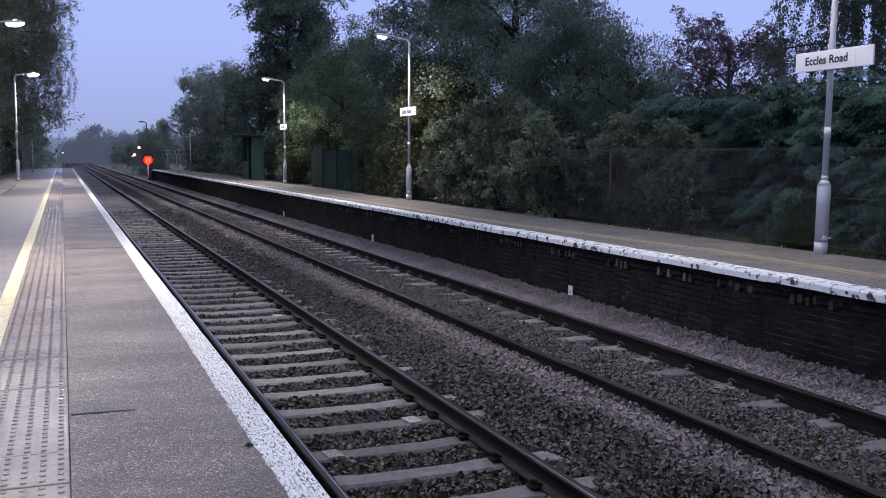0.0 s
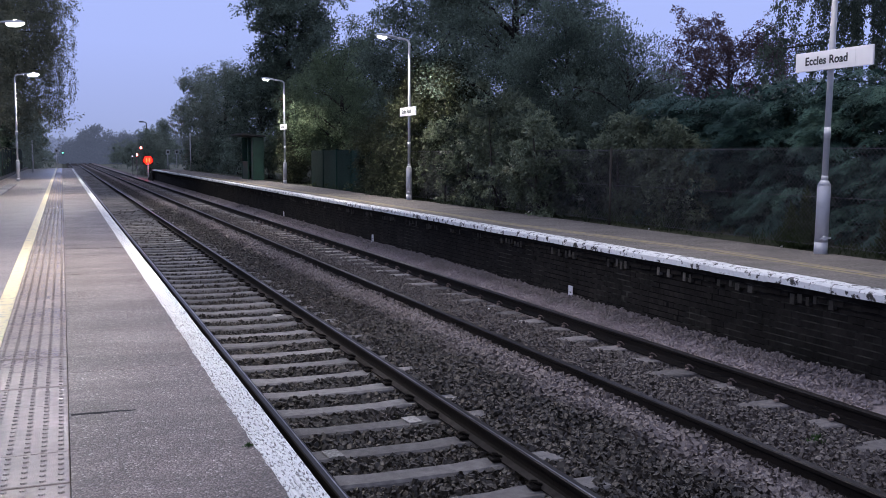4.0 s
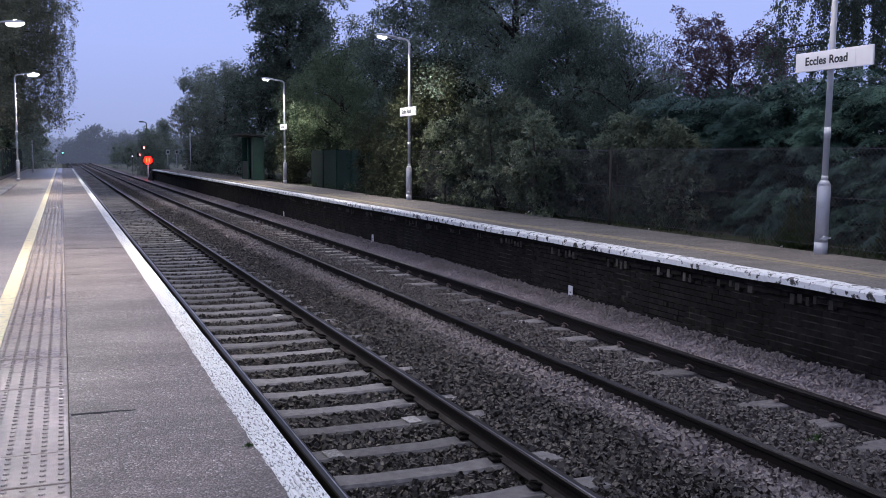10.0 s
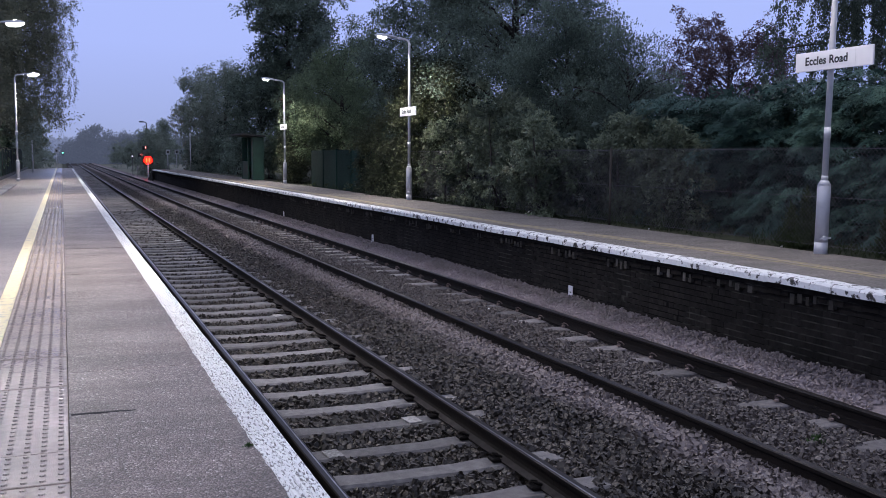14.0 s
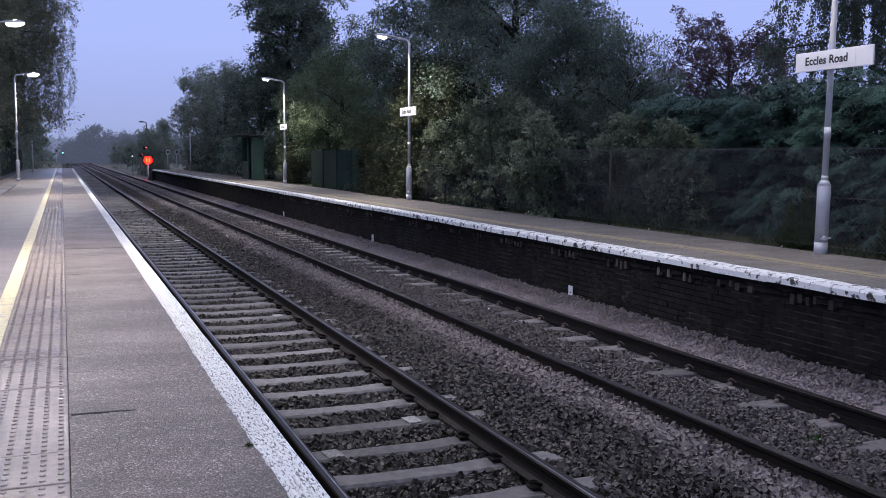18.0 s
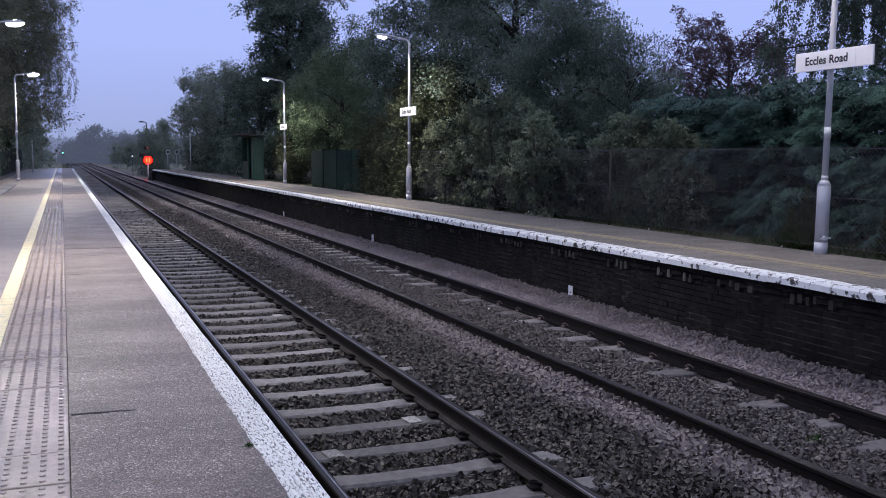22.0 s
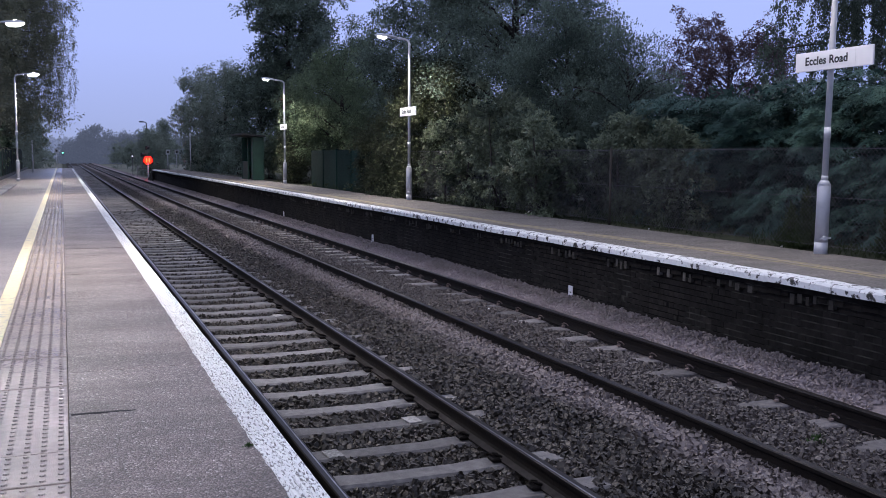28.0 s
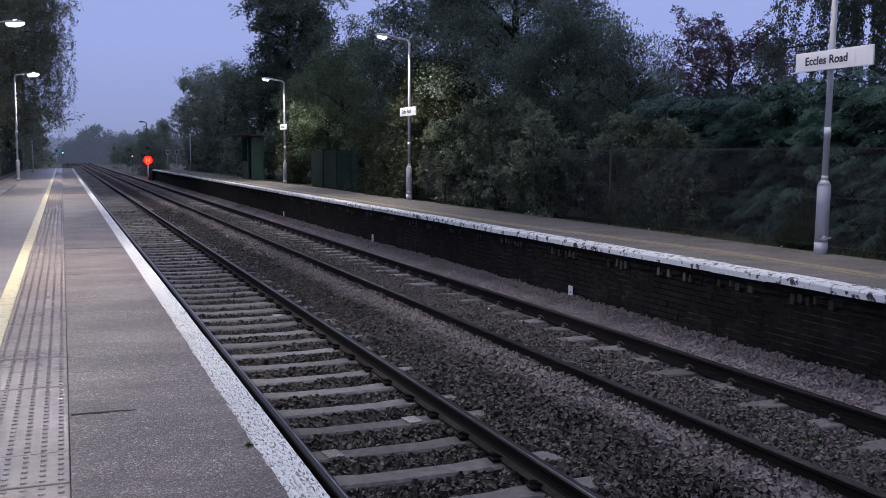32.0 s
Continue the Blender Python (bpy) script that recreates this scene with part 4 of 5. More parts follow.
def ball_lamp(name, x, y, z, r, m, label):
    s = tagged(empty(name, x, y, GROUND), label, "signal lamp")
    h = z - GROUND
    part("post", tube(bmesh.new(), [(0, 0.1, 0), (0, 0.1, h + 0.3)], [0.03, 0.03], 8), M["concrete"], s)
    part("case", boxed(-1.5 * r, 1.5 * r, 0.03, 0.25, h - 2 * r, h + 2 * r, bevel=0.03), M["black"], s)
    bm = bmesh.new()
    bmesh.ops.create_uvsphere(bm, u_segments=12, v_segments=8, radius=r, matrix=Matrix.Translation((0, 0, h)))
    part("lens", bm, m, s, smooth=True)


red_signal(5.80, 93.0, 0.72)
ball_lamp("white_lamp", 5.22, 105, 1.06, 0.09, glow("white_lamp_glow", (0.9, 0.9, 1.0), 0.5), "small pale lamp on a post at the crossing")
ball_lamp("green_signal", -1.5, 150, 1.41, 0.11, M["green_glow"], "distant railway signal showing green")
gate_low = crossing_lamp(5.40, 100.6, 1.22, 0.6, 0.25, 27)
gate_high = crossing_lamp(5.90, 100.6, 1.93, 0.6, 0.20, 30)


# ---- small things on the ground ----
def weed(x, y, z, r, seed, size=0.045, n=160):
    rs = np.random.RandomState(seed)
    w = leaf_cloud("weed", [(0, 0, size * 0.4, r, r, size * 0.5), (r * 0.3, r * 0.4, size * 0.6, r * 0.6, r * 0.6, size * 0.5)], n, size, seed, M["weed"], None, lean=(0, 0, 0.8), aspect=0.35)
    w.matrix_basis = pose(x, y, z)
    tagged(w, "small green weed tuft growing among the stones", "weed", group="weeds")


def litter(x, y, z, s, seed):
    rnd = random.Random(seed)
    bm = bmesh.new()
    bmesh.ops.create_icosphere(bm, subdivisions=2, radius=1.0)
    for v in bm.verts:
        k = rnd.uniform(0.6, 1.2)
        v.co = Vector((v.co.x * s * k, v.co.y * s * 0.7 * k, v.co.z * s * 0.35 * k))
    ob = part("litter", bm, M["sign_white"])
    ob.matrix_basis = pose(x, y, z, 0, 12, rnd.uniform(0, 180))
    tagged(ob, "crumpled scrap of white paper on the ground", "litter", group="litter")


# ---- trees and hedges ----
def leaf_cloud(name, clumps, n, size, seed, material, parent, label="", lean=(0, 0, 0), aspect=0.55, flat=0.0, hang=0.0, twig=0.0):
    """Small leaves scattered through clumps given as (x, y, z, rx, ry, rz); with twig > 0 they gather in sprigs of that relative size."""
    rs = np.random.RandomState(seed)
    c = np.array(clumps)
    vol = (c[:, 3] * c[:, 4] * c[:, 5]) ** (2 / 3)
    k = max(1, n // 22) if twig else n
    idx = rs.choice(len(c), k, p=vol / vol.sum())
    out = np.clip(rs.normal(size=(k, 3)) * 0.52, -1.35, 1.35)
    if twig:
        pick = rs.randint(0, k, n)
        idx, out = idx[pick], out[pick] + np.clip(rs.normal(size=(n, 3)), -2, 2) * twig
    pos = c[idx, :3] + out * c[idx, 3:6]
    if hang:
        pos[:, 2] -= hang * rs.uniform(0, 1, n) ** 2 * c[idx, 5]
    # leaf axis: outwards, drooping, with chance
    ax = out * 0.8 + rs.normal(size=(n, 3)) * 0.55 + np.array(lean)
    ax /= np.linalg.norm(ax, axis=1)[:, None]
    up = rs.normal(size=(n, 3)) + np.array((0, 0, flat))
    side = np.cross(ax, up)
    side /= np.linalg.norm(side, axis=1)[:, None] + 1e-9
    s = size * rs.uniform(0.6, 1.35, n)[:, None]
    w = s * aspect
    v = np.stack([pos - ax * s * 0.5 - side * w * 0.35, pos + side * w * 0.6 - ax * s * 0.06, pos + ax * s * 0.55 - side * w * 0.15], 1)
    return raw(name, v.reshape(-1, 3), np.arange(n * 3).reshape(n, 3), material, parent, label)


def crown_clumps(rs, cx, cy, cz, rx, ry, rz, n, size, ragged=0.25, fill=0.6, low=-1.0):
    """Clump centres through an uneven ellipsoid, more of them near its skin."""
    out = []
    ph = rs.uniform(0, 6.28, 6)
    while len(out) < n:
        d = rs.normal(size=3)
        d /= np.linalg.norm(d)
        if d[2] < low:
            continue
        a = math.atan2(d[1], d[0])
        lump = 1 + ragged * (math.sin(3 * a + ph[0]) * 0.4 + math.sin(5 * a + 4 * d[2] + ph[1]) * 0.35 + math.sin(7 * d[2] + 2 * a + ph[2]) * 0.35)
        r = lump * (1 - (1 - fill) * rs.uniform() ** 1.5)
        if rs.uniform() < 0.12:
            r *= 1.0 + ragged * 0.6
        k = size * rs.uniform(0.6, 1.4)
        out.append((cx + d[0] * rx * r, cy + d[1] * ry * r, cz + d[2] * rz * r, k, k, k * 0.8))
    return out


def tree(name, label, x, y, base, height, rx, ry, crown_low, leaves, size, material, seed, clump=0.6, nclumps=90, trunk=0.16, ragged=0.3, lean=(0, 0, -0.25), aspect=0.55, hang=0.0, category="tree", fill=0.55, flat=0.0, twig=0.22):
    rs = np.random.RandomState(seed)
    t = empty(name, x, y, base)
    tagged(t, label, category)
    cz, rz = (height + crown_low) / 2, (height - crown_low) / 2
    cl = crown_clumps(rs, 0, 0, cz, rx, ry, rz, nclumps, clump, ragged, fill)
    bm = bmesh.new()
    bend = rs.uniform(-0.2, 0.2, 2)
    stem = [(0, 0, -0.1), (bend[0] * 0.3, bend[1] * 0.3, height * 0.25), (bend[0], bend[1], height * 0.55), (bend[0] * 1.5, bend[1] * 1.2, height * 0.88)]
    tube(bm, stem, [trunk * 1.25, trunk, trunk * 0.6, trunk * 0.12], 9)
    for i in range(0, len(cl), max(1, len(cl) // 26)):
        c = Vector(cl[i][:3])
        z0 = min(max(c.z - 0.5 * math.hypot(c.x, c.y), height * 0.12), height * 0.8)
        k = z0 / height
        a = Vector((bend[0] * k * 1.6, bend[1] * k * 1.6, z0))
        mid = a.lerp(c, 0.5) + Vector((0, 0, 0.12 * (c - a).length))
        tube(bm, [a, mid, c], [trunk * 0.42 * (1 - 0.6 * k), trunk * 0.24 * (1 - 0.5 * k), 0.012], 6)
    part("trunk", bm, M["bark"], t)
    leaf_cloud("crown", cl, leaves, size, seed + 50, material, t, lean=lean, aspect=aspect, hang=hang, flat=flat, twig=twig)
    return t


def shrub(name, label, spans, leaves, size, material, seed, clump=0.35, n=90, category="shrub", lean=(0, 0, -0.2), aspect=0.6, hang=0.0, flat=0.0):
    """A hedge or shrub of several uneven mounds: (x, y, z, rx, ry, rz)."""
    rs = np.random.RandomState(seed)
    x0, y0 = spans[0][0], spans[0][1]
    t = tagged(empty(name, x0, y0, -0.06), label, category)
    cl = []
    for x, y, z, rx, ry, rz in spans:
        cs = crown_clumps(rs, x - x0, y - y0, z, rx, ry, rz, n, clump, 0.25, 0.55)
        cl += [c for c in cs if c[2] > 0.05]
        for k in range(3):
            c = cs[k]
            bm = bmesh.new()
            tube(bm, [(x - x0 + 0.1 * k, y - y0, 0), (x - x0 + (c[0] - x + x0) * 0.5, y - y0 + (c[1] - y + y0) * 0.5, z * 0.6), c[:3]], [0.05, 0.035, 0.01], 6)
            part("stem", bm, M["bark"], t)
    leaf_cloud("foliage", cl, leaves, size, seed + 50, material, t, lean=lean, aspect=aspect, hang=hang, flat=flat, twig=0.24)
    return t


def fronds(name, n, per, seed, material, parent):
    """Flat feathery fans that grow out of the hedge and droop at their tips."""
    rs = np.random.RandomState(seed)
    y = rs.uniform(-6.6, 5.2, n)
    top = 2.58 - 0.016 * y + 0.10 * np.sin(y * 1.7) + 0.10 * np.sin(y * 4.1)
    z = rs.uniform(0.03, 1.0, n) ** 0.8 * top
    # rows of fans lie in loose storeys
    z = z + 0.08 * np.sin(z * 18 + 2.2 * np.sin(y * 1.1))
    p0 = np.stack([0.05 + 0.22 * np.sin(y * 2.3 + z * 2.4) + 0.25 * (z / 2.6) ** 3, y, z], 1)
    turn = rs.normal(size=n) * 0.55
    L = rs.uniform(0.45, 0.95, n)
    a = np.stack([-np.cos(turn), np.sin(turn), rs.uniform(0.0, 0.45, n)], 1)
    lat = np.stack([np.sin(turn), np.cos(turn), rs.normal(size=n) * 0.2], 1)
    droop = rs.uniform(0.22, 0.5, n)
    k = np.repeat(np.arange(n), per)
    m = n * per
    q = rs.uniform(0.1, 1.0, m) ** 0.8
    v = rs.uniform(-1, 1, m)
    w = 0.30 * np.minimum(q * 2.2, 1.0) * np.sqrt(np.clip(1.08 - q, 0, 1)) * (0.7 + 0.5 * rs.uniform(size=m))
    pos = p0[k] + a[k] * (L[k] * q)[:, None] + lat[k] * (w * v)[:, None]
    pos[:, 2] -= droop[k] * q * q * L[k] + 0.10 * v * v + rs.normal(size=m) * 0.012
    ax = a[k] + lat[k] * (v * 0.8)[:, None] + rs.normal(size=(m, 3)) * 0.16
    ax[:, 2] -= 2 * droop[k] * q + 0.25 * np.abs(v)
    ax /= np.linalg.norm(ax, axis=1)[:, None]
    side = np.cross(ax, np.array((0, 0, 1.0)) + rs.normal(size=(m, 3)) * 0.3)
    side /= np.linalg.norm(side, axis=1)[:, None]
    s = 0.030 * rs.uniform(0.6, 1.3, m)[:, None]
    vv = np.stack([pos - ax * s, pos + side * s * 0.42, pos + ax * s], 1)
    return raw(name, vv.reshape(-1, 3), np.arange(m * 3).reshape(m, 3), material, parent)


def conifer_hedge():
    """Layered feathery sprays that droop outwards, with dark gaps between."""
    rs = np.random.RandomState(34)
    t = tagged(empty("conifer_hedge", 9.6, 11, -0.06), "dense blue-green conifer hedge behind the wire fence", "hedge")
    # inner leaves take a darker green, which paints the shade between the sprays
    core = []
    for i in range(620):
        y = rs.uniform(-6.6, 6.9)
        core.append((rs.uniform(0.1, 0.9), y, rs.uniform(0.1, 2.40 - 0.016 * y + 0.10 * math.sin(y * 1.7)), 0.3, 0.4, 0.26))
    leaf_cloud("inner_foliage", core, 40000, 0.15, 36, M["conifer_shade"], t, lean=(-0.4, 0, -0.3), aspect=0.5)
    for k, y in enumerate((-6.0, -4.4, -2.8, -1.2, 0.4, 2.0, 3.6, 5.2, 6.4)):
        part("trunk", tube(bmesh.new(), [(0.3, y, 0), (0.35, y, 1.2), (0.3, y + 0.05, 2.2)], [0.07, 0.05, 0.015], 7), M["bark"], t)
    fronds("sprays", 560, 480, 35, M["leaf_conifer"], t)


def woods_right():
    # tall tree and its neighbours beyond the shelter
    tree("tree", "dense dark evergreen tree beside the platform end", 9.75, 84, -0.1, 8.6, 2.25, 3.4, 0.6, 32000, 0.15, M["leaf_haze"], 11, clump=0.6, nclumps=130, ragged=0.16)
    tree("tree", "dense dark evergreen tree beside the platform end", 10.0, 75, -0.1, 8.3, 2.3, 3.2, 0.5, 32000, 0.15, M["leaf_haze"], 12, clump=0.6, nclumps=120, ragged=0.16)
    tree("tree", "dense dark tree behind the waiting shelter", 10.1, 61, -0.1, 7.4, 2.0, 3.0, 0.4, 30000, 0.145, M["leaf_dark"], 22, clump=0.55, nclumps=120, ragged=0.16)
    tree("tree", "tall dark broad-leaved tree with an open ragged crown", 11.15, 57, -0.1, 13.8, 2.45, 3.4, 2.5, 76000, 0.15, M["leaf_dark"], 13, clump=0.62, nclumps=230, trunk=0.24, ragged=0.25, fill=0.4)
    tree("tree", "rounded green tree behind the fence", 10.6, 44, -0.1, 6.3, 2.2, 2.4, 0.8, 62000, 0.092, M["leaf_mid"], 14, clump=0.5, nclumps=150, ragged=0.12, lean=(0, 0, 0.3))
    tree("tree", "rounded green tree behind the fence", 11.0, 50.5, -0.1, 5.2, 2.0, 2.2, 0.4, 40000, 0.10, M["leaf_mid"], 15, clump=0.5, nclumps=120, ragged=0.14)
    tree("tree", "tall dark tree with gaps in its crown", 13.7, 48.5, -0.1, 7.5, 1.6, 2.2, 1.6, 26000, 0.12, M["leaf_dark"], 16, clump=0.55, nclumps=90, trunk=0.2, ragged=0.35)
    tree("tree", "narrow dark tree beside the taller one", 14.1, 55, -0.1, 9.4, 0.75, 1.2, 1.5, 14000, 0.13, M["leaf_dark"], 23, clump=0.5, nclumps=60, trunk=0.14, ragged=0.25)
    # broad dark mass behind the second lamp
    tree("tree", "broad dark green tree overhanging the fence", 11.1, 26.4, -0.1, 9.2, 2.7, 3.0, 0.6, 112000, 0.085, M["leaf_dark"], 17, clump=0.5, nclumps=230, trunk=0.2, ragged=0.2)
    tree("tree", "broad dark green tree overhanging the fence", 10.8, 22.4, -0.1, 5.15, 1.75, 1.9, 0.6, 78000, 0.068, M["leaf_dark"], 18, clump=0.38, nclumps=190, trunk=0.16, ragged=0.18, lean=(0, 0, 0.5), aspect=0.45)
    tree("tree", "slender dark tree with an open top of upright shoots", 10.8, 19.3, -0.1, 4.0, 1.0, 1.3, 0.5, 34000, 0.056, M["leaf_dark"], 19, clump=0.34, nclumps=100, trunk=0.1, ragged=0.35, lean=(0, 0, 0.7), aspect=0.4)
    tree("tree", "tall dark tree behind the others", 12.0, 34.5, -0.1, 10.4, 2.5, 2.8, 1.2, 70000, 0.10, M["leaf_dark"], 20, clump=0.6, nclumps=160, trunk=0.2, ragged=0.3)
    # ivy and brambles along the fence
    shrub("ivy_bush", "yellow-green ivy lit by the lamp and hanging over the fence", [(8.75, 29.2, 2.2, 0.6, 1.0, 2.2), (8.6, 27.6, 2.1, 0.55, 0.9, 2.4), (8.8, 26.0, 2.3, 0.5, 0.9, 2.0), (8.3, 31.4, 1.0, 0.4, 1.1, 1.4), (8.25, 29.6, 0.8, 0.35, 1.2, 1.0), (8.25, 27.4, 0.7, 0.3, 1.2, 0.9)], 84000, 0.082, M["leaf_ivy"], 31, clump=0.32, n=60)
    shrub("ivy_bush", "yellow-green ivy lit by the lamp and hanging over the fence", [(9.0, 47.0, 2.0, 0.5, 0.9, 2.2), (8.8, 45.6, 1.6, 0.5, 0.9, 1.6), (8.5, 44.4, 0.8, 0.4, 1.0, 1.0)], 22000, 0.095, M["leaf_ivy"], 32, clump=0.35, n=60)
    shrub("bramble_bush", "tangled bramble and shrubs spilling through the fence", [(8.5, 25.4, 1.0, 0.4, 1.2, 1.3), (8.2, 23.2, 1.2, 0.42, 1.3, 1.6), (8.12, 21.0, 1.1, 0.42, 1.4, 1.55), (8.2, 18.8, 1.0, 0.4, 1.3, 1.4), (8.8, 16.6, 0.9, 0.35, 1.2, 1.3), (8.95, 14.9, 0.8, 0.3, 0.9, 1.2)], 84000, 0.084, M["leaf_bramble"], 33, clump=0.22, n=80)
    shrub("hedge", "overgrown dark hedge at the back of the platform", [(9.0, 53 + 3.4 * i, 1.0, 0.6, 2.1, 1.5) for i in range(11)], 28000, 0.15, M["leaf_dark"], 38, clump=0.4, n=50, category="hedge")
    # conifer hedge
    conifer_hedge()
    shrub("shrub", "dark shrubs filling the gap behind the hedge", [(11.4, y, 1.3, 0.8, 1.7, 0.9 if y > 15 else 1.5) for y in (16.5, 14.0, 11.5, 8.5, 5.5)], 44000, 0.105, M["leaf_dark"], 36, clump=0.4, n=50)
    shrub("shrub", "dense dark undergrowth beneath the trees", [(12.2 + (i % 2) - 0.9 * (i < 2), 20 + i * 4, 1.8, 1.4, 2.4, 2.2 if i else 1.3) for i in range(9)], 24000, 0.22, M["leaf_dark"], 37, clump=0.55, n=60)
    tree("copper_tree", "copper-leaved tree with gaps behind the hedge", 20.9, 28.5, -0.1, 6.35, 2.3, 2.0, 2.5, 36000, 0.085, M["leaf_copper"], 21, clump=0.36, nclumps=130, trunk=0.14, ragged=0.35)
    # grass tufts on the strip by the fence
    rs = np.random.RandomState(4)
    cl = [(rs.uniform(7.95, 8.5), rs.uniform(5, 40), 0.02 + 0.1 * rs.uniform() ** 3, 0.12, 0.2, 0.10 + 0.12 * rs.uniform() ** 2) for i in range(420)]
    g = leaf_cloud("grass", cl, 8000, 0.10, 77, M["grass"], None, lean=(0, 0, 1.6), aspect=0.1)
    for x, y, h in ((8.25, 10.75, 0.85), (8.3, 11.1, 0.6), (8.3, 9.3, 0.7)):
        tall = leaf_cloud("tall_weed", [(0, 0, h * k, 0.16 * (1.1 - k), 0.2 * (1.1 - k), h * 0.16) for k in (0.15, 0.35, 0.55, 0.75, 0.9)], 900, 0.11, 78 + int(y * 10), M["grass"], None, lean=(0, 0, 0.9), aspect=0.22)
        tall.matrix_basis = pose(x, y, -0.05)
        tagged(tall, "tall dark weeds growing by the fence", "weed", group="weeds")
    tagged(g, "rough grass and weeds under the fence", "grass", kind="stuff")


def weeping(name, label, x, y, base, height, rx, ry, seed, material, strands, length, size, leaves, trunk=0.2, keys=0, fat=0.16, low=0.35):
    """A birch whose leaves hang in strands from arching limbs."""
    rs = np.random.RandomState(seed)
    t = tagged(empty(name, x, y, base), label, "tree")
    bm = bmesh.new()
    tube(bm, [(0, 0, -0.1), (0.1, 0, height * 0.4), (0.0, 0.2, height * 0.75), (0.1, 0, height)], [trunk, trunk * 0.75, trunk * 0.45, 0.02], 9)
    groups = max(1, keys)
    clumps = [[] for _ in range(groups)]
    for i in range(strands):
        a = rs.uniform(0, 6.283)
        k = rs.uniform(0.25, 1.0)
        z0 = height * rs.uniform(low, 0.95)
        w = math.sqrt(max(0.05, 1 - ((z0 / height - 0.5) / 0.55) ** 2))
        ex, ey = rx * k * w * math.cos(a), ry * k * w * math.sin(a)
        top = z0 + 0.4
        if i % 3 == 0:
            tube(bm, [(0, 0, z0 * 0.8), (ex * 0.5, ey * 0.5, top + 0.25), (ex, ey, top)], [0.05, 0.03, 0.012], 6)
        L = length * rs.uniform(0.5, 1.2)
        m = 7
        g = clumps[int(groups * (a + 3.2) / 6.283) % groups]
        for j in range(m):
            q = j / (m - 1)
            g.append((ex + rs.normal() * fat * 0.5, ey + rs.normal() * fat * 0.5, top - L * q, fat * (1 - 0.5 * q) + 0.3 * fat, fat * (1 - 0.5 * q) + 0.3 * fat, L / m * 0.75))
    part("trunk", bm, M["bark"], t)
    obs = []
    for i, g in enumerate(clumps):
        if g:
            obs.append(leaf_cloud("hanging_leaves", g, leaves // groups, size, seed + 60 + i, material, t, lean=(0, 0, -1.2), aspect=0.5))
    return t, obs


SWAY = []


def woods_left():
    tree("tree", "tall olive-green birch mass behind the platform lamps", -5.6, 66, -0.1, 18.0, 4.1, 6.0, 1.6, 90000, 0.14, M["leaf_birch"], 40, clump=0.8, nclumps=260, trunk=0.25, ragged=0.2)
    tree("tree", "tall olive-green birch mass behind the platform lamps", -6.0, 53, -0.1, 16.0, 2.3, 5.0, 1.0, 46000, 0.155, M["leaf_birch"], 39, clump=0.8, nclumps=140, trunk=0.25, ragged=0.2)
    _, obs = weeping("birch_tree", "weeping birch hanging over the platform", -5.6, 62, -0.1, 17.0, 4.9, 5.5, 41, M["leaf_birch"], 420, 3.4, 0.095, 170000, keys=6, low=0.34)
    SWAY.extend(obs)
    weeping("birch_tree", "weeping birch behind the fence", -7.0, 80, -0.1, 16.0, 4.2, 5.5, 42, M["leaf_birch"], 200, 3.4, 0.2, 26000)
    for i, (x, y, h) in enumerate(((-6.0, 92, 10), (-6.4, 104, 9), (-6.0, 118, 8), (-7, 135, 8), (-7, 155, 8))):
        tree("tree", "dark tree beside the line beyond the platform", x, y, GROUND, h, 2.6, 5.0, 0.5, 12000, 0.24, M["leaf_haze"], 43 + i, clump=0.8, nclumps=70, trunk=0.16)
    shrub("laurel_hedge", "dark green hedge above the back fence", [(-5.6, y, 1.4, 0.7, 2.2, 1.6) for y in (40, 44, 48, 52, 56, 60, 66, 72)], 20000, 0.19, M["leaf_mid"], 48, clump=0.45, n=50, category="hedge")
    shrub("shrub", "overgrown shrubs behind the fence", [(-6.8, y, 3.0, 1.2, 3.0, 3.0) for y in (50, 57, 66, 74, 82)], 14000, 0.28, M["leaf_dark"], 49, clump=0.6, n=60)
    weeping("birch_tree", "weeping birch over the conifer hedge", 18.9, 18.6, -0.1, 8.4, 4.5, 3.0, 44, M["leaf_weeping"], 200, 2.2, 0.085, 90000, trunk=0.13, fat=0.11, low=0.42)


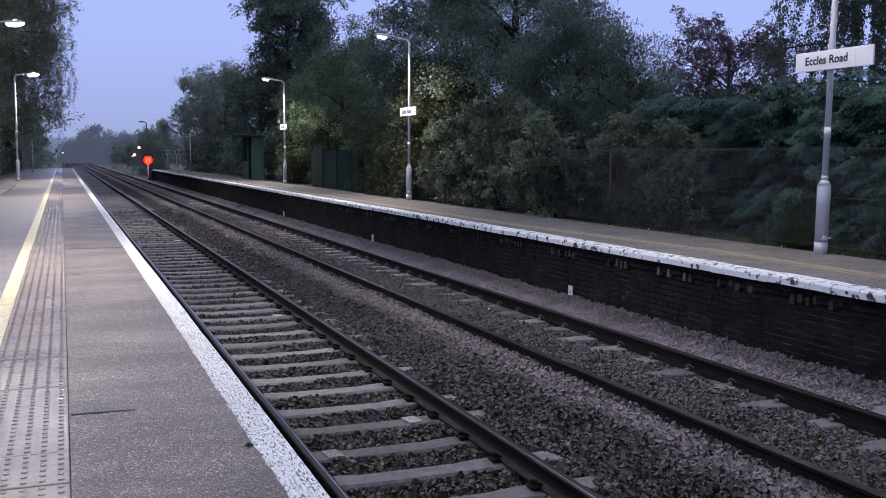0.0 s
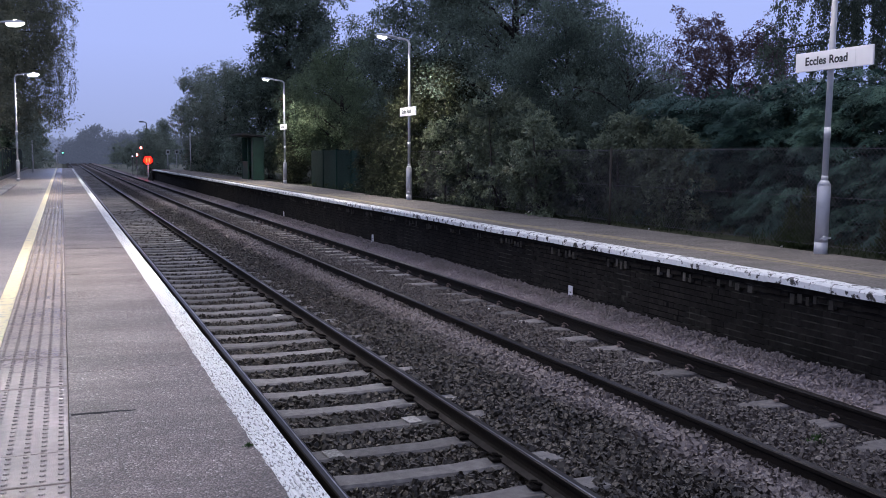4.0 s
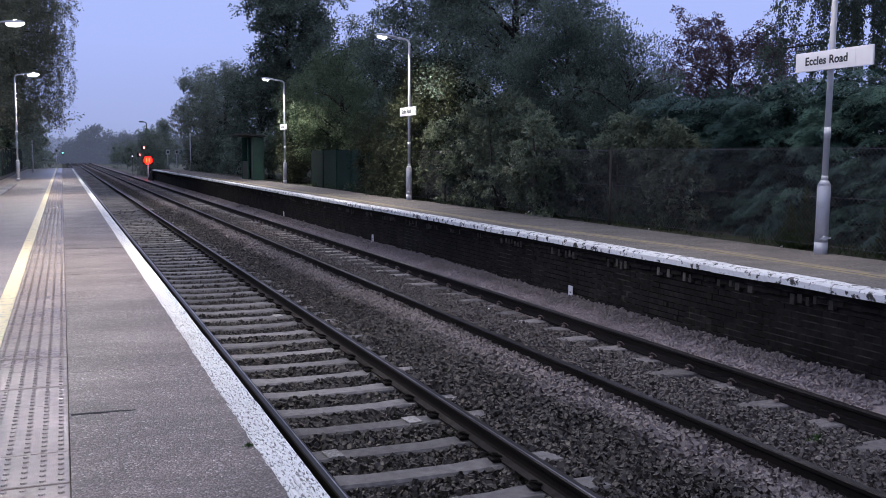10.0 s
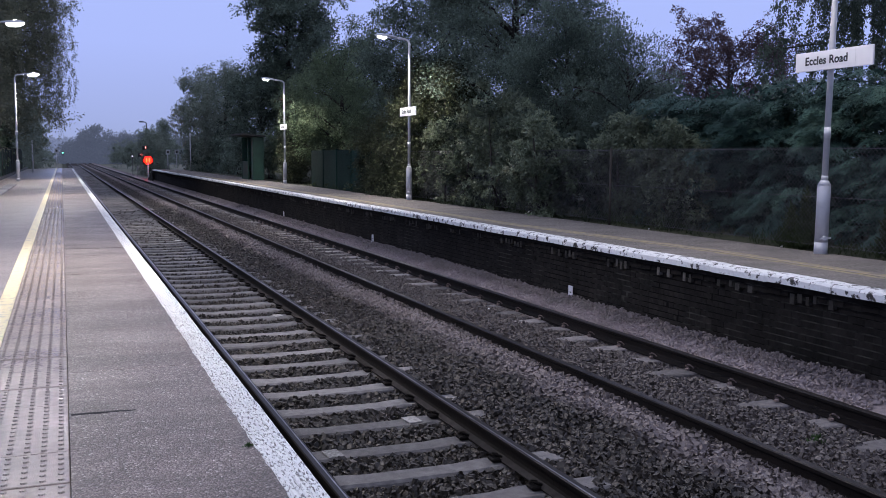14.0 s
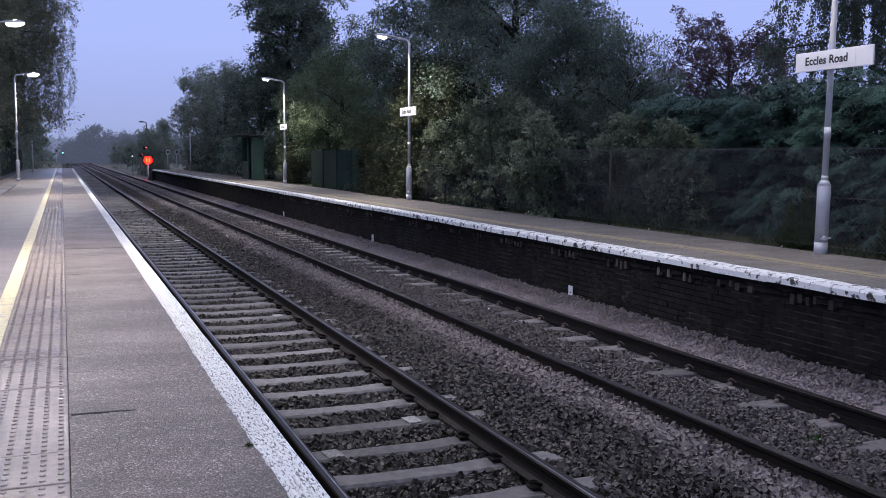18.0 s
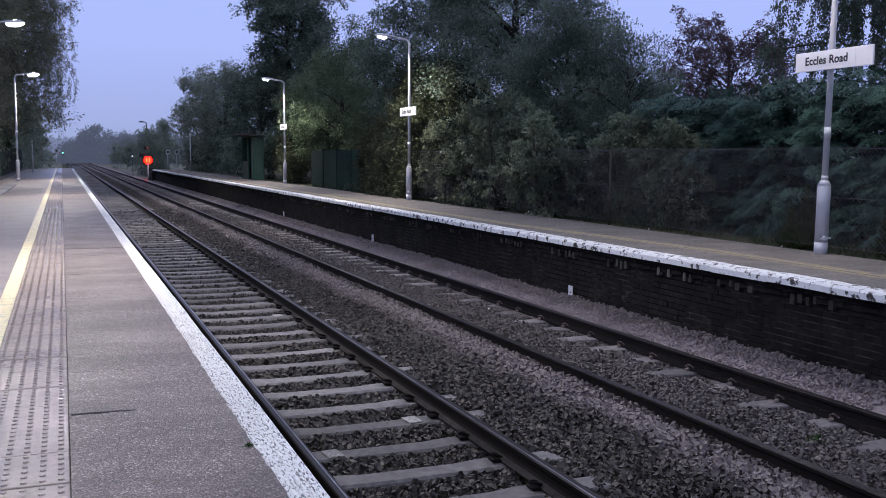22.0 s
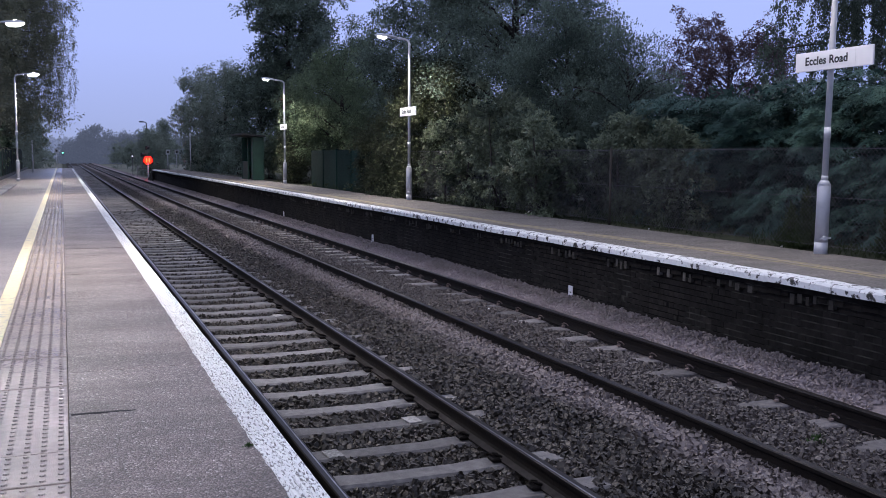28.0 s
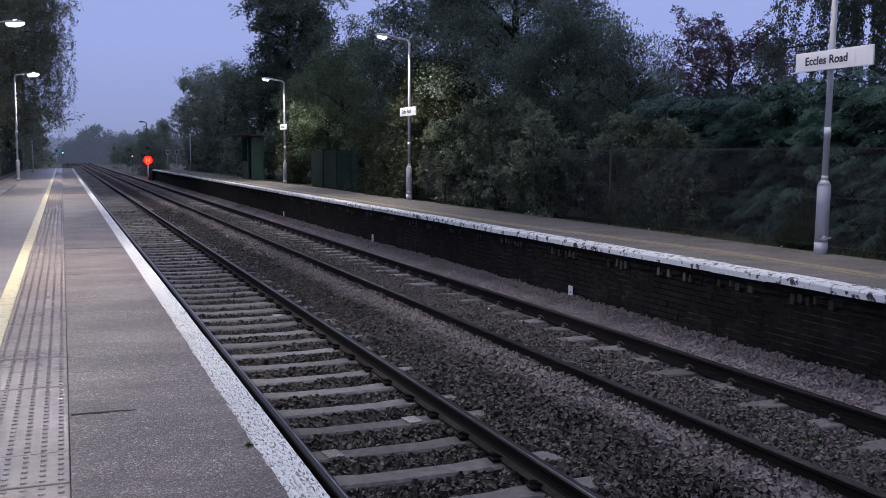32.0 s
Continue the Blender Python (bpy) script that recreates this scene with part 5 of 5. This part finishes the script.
def distance():
    rs = np.random.RandomState(9)
    # hazy woods across the fields, a backdrop in two depths; the haze is emission
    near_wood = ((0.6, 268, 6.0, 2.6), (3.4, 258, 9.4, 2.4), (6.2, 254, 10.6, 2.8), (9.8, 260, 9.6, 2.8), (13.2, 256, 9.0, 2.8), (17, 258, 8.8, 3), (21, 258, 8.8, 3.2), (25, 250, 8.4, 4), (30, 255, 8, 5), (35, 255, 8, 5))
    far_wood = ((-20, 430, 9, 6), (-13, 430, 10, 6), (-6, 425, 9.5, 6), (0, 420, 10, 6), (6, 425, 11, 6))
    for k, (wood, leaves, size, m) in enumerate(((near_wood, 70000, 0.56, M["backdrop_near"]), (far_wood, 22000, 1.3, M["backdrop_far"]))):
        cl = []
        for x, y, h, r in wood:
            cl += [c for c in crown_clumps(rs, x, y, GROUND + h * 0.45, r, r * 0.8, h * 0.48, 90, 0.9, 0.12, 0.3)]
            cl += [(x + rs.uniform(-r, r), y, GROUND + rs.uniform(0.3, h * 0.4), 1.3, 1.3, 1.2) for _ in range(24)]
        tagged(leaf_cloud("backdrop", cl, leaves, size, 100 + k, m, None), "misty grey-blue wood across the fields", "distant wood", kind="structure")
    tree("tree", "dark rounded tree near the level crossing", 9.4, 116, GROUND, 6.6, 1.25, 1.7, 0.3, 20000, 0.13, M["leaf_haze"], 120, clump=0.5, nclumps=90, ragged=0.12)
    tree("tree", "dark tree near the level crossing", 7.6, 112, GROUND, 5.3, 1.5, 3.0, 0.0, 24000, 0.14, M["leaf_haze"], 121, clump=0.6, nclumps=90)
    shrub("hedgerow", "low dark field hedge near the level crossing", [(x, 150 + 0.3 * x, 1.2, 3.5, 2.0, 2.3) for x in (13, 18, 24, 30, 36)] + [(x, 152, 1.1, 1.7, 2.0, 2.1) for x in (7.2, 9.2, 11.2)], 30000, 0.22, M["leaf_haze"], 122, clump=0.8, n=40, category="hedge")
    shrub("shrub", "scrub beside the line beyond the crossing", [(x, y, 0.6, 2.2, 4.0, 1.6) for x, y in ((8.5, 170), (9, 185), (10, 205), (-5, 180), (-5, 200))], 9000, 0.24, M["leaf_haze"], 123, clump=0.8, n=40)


woods_right()
woods_left()
distance()

weed(3.94, 5.86, SLEEPER + 0.015, 0.08, 71)
weed(4.05, 5.95, SLEEPER + 0.015, 0.05, 72)
weed(-0.935, 4.0, 0.004, 0.02, 73, 0.014, 60)
litter(4.35, 13.1, SLEEPER + 0.01, 0.05, 1)
litter(8.05, 14.4, -0.02, 0.025, 2)
litter(8.0, 10.95, -0.02, 0.022, 3)


# ---- pieces of platforms and tracks ----
sleepers()
ballast()
near_pieces()
far_pieces()


# ---- what moves ----
def motions():
    def gate_rows(x, y, keys):
        return [(t, pose(x, y, GROUND, 0, 0, a)) for t, a in keys]
    walk(gate_low, gate_rows(5.40, 100.6, ((0, -31), (3.5, -14.5), (8, 3.8), (13, 17.5), (17, 23), (21, 32), (26, 44), (32, 50))))
    walk(gate_high, gate_rows(5.90, 100.6, ((0, -35.7), (3.5, -22), (8, -3.8), (13, 11.5), (19, 21.5), (23, 29), (27, 40), (32, 48))))
    for i, ob in enumerate(SWAY):
        rows = []
        for k in range(17):
            t = k * 2.0
            rows.append((t, pose(0, 0, 0, 0.35 * math.sin(1.1 * t + i), 0.40 * math.sin(0.8 * t + 1.7 * i), 0.25 * math.sin(0.6 * t + 0.9 * i))))
        walk(ob, rows)


motions()
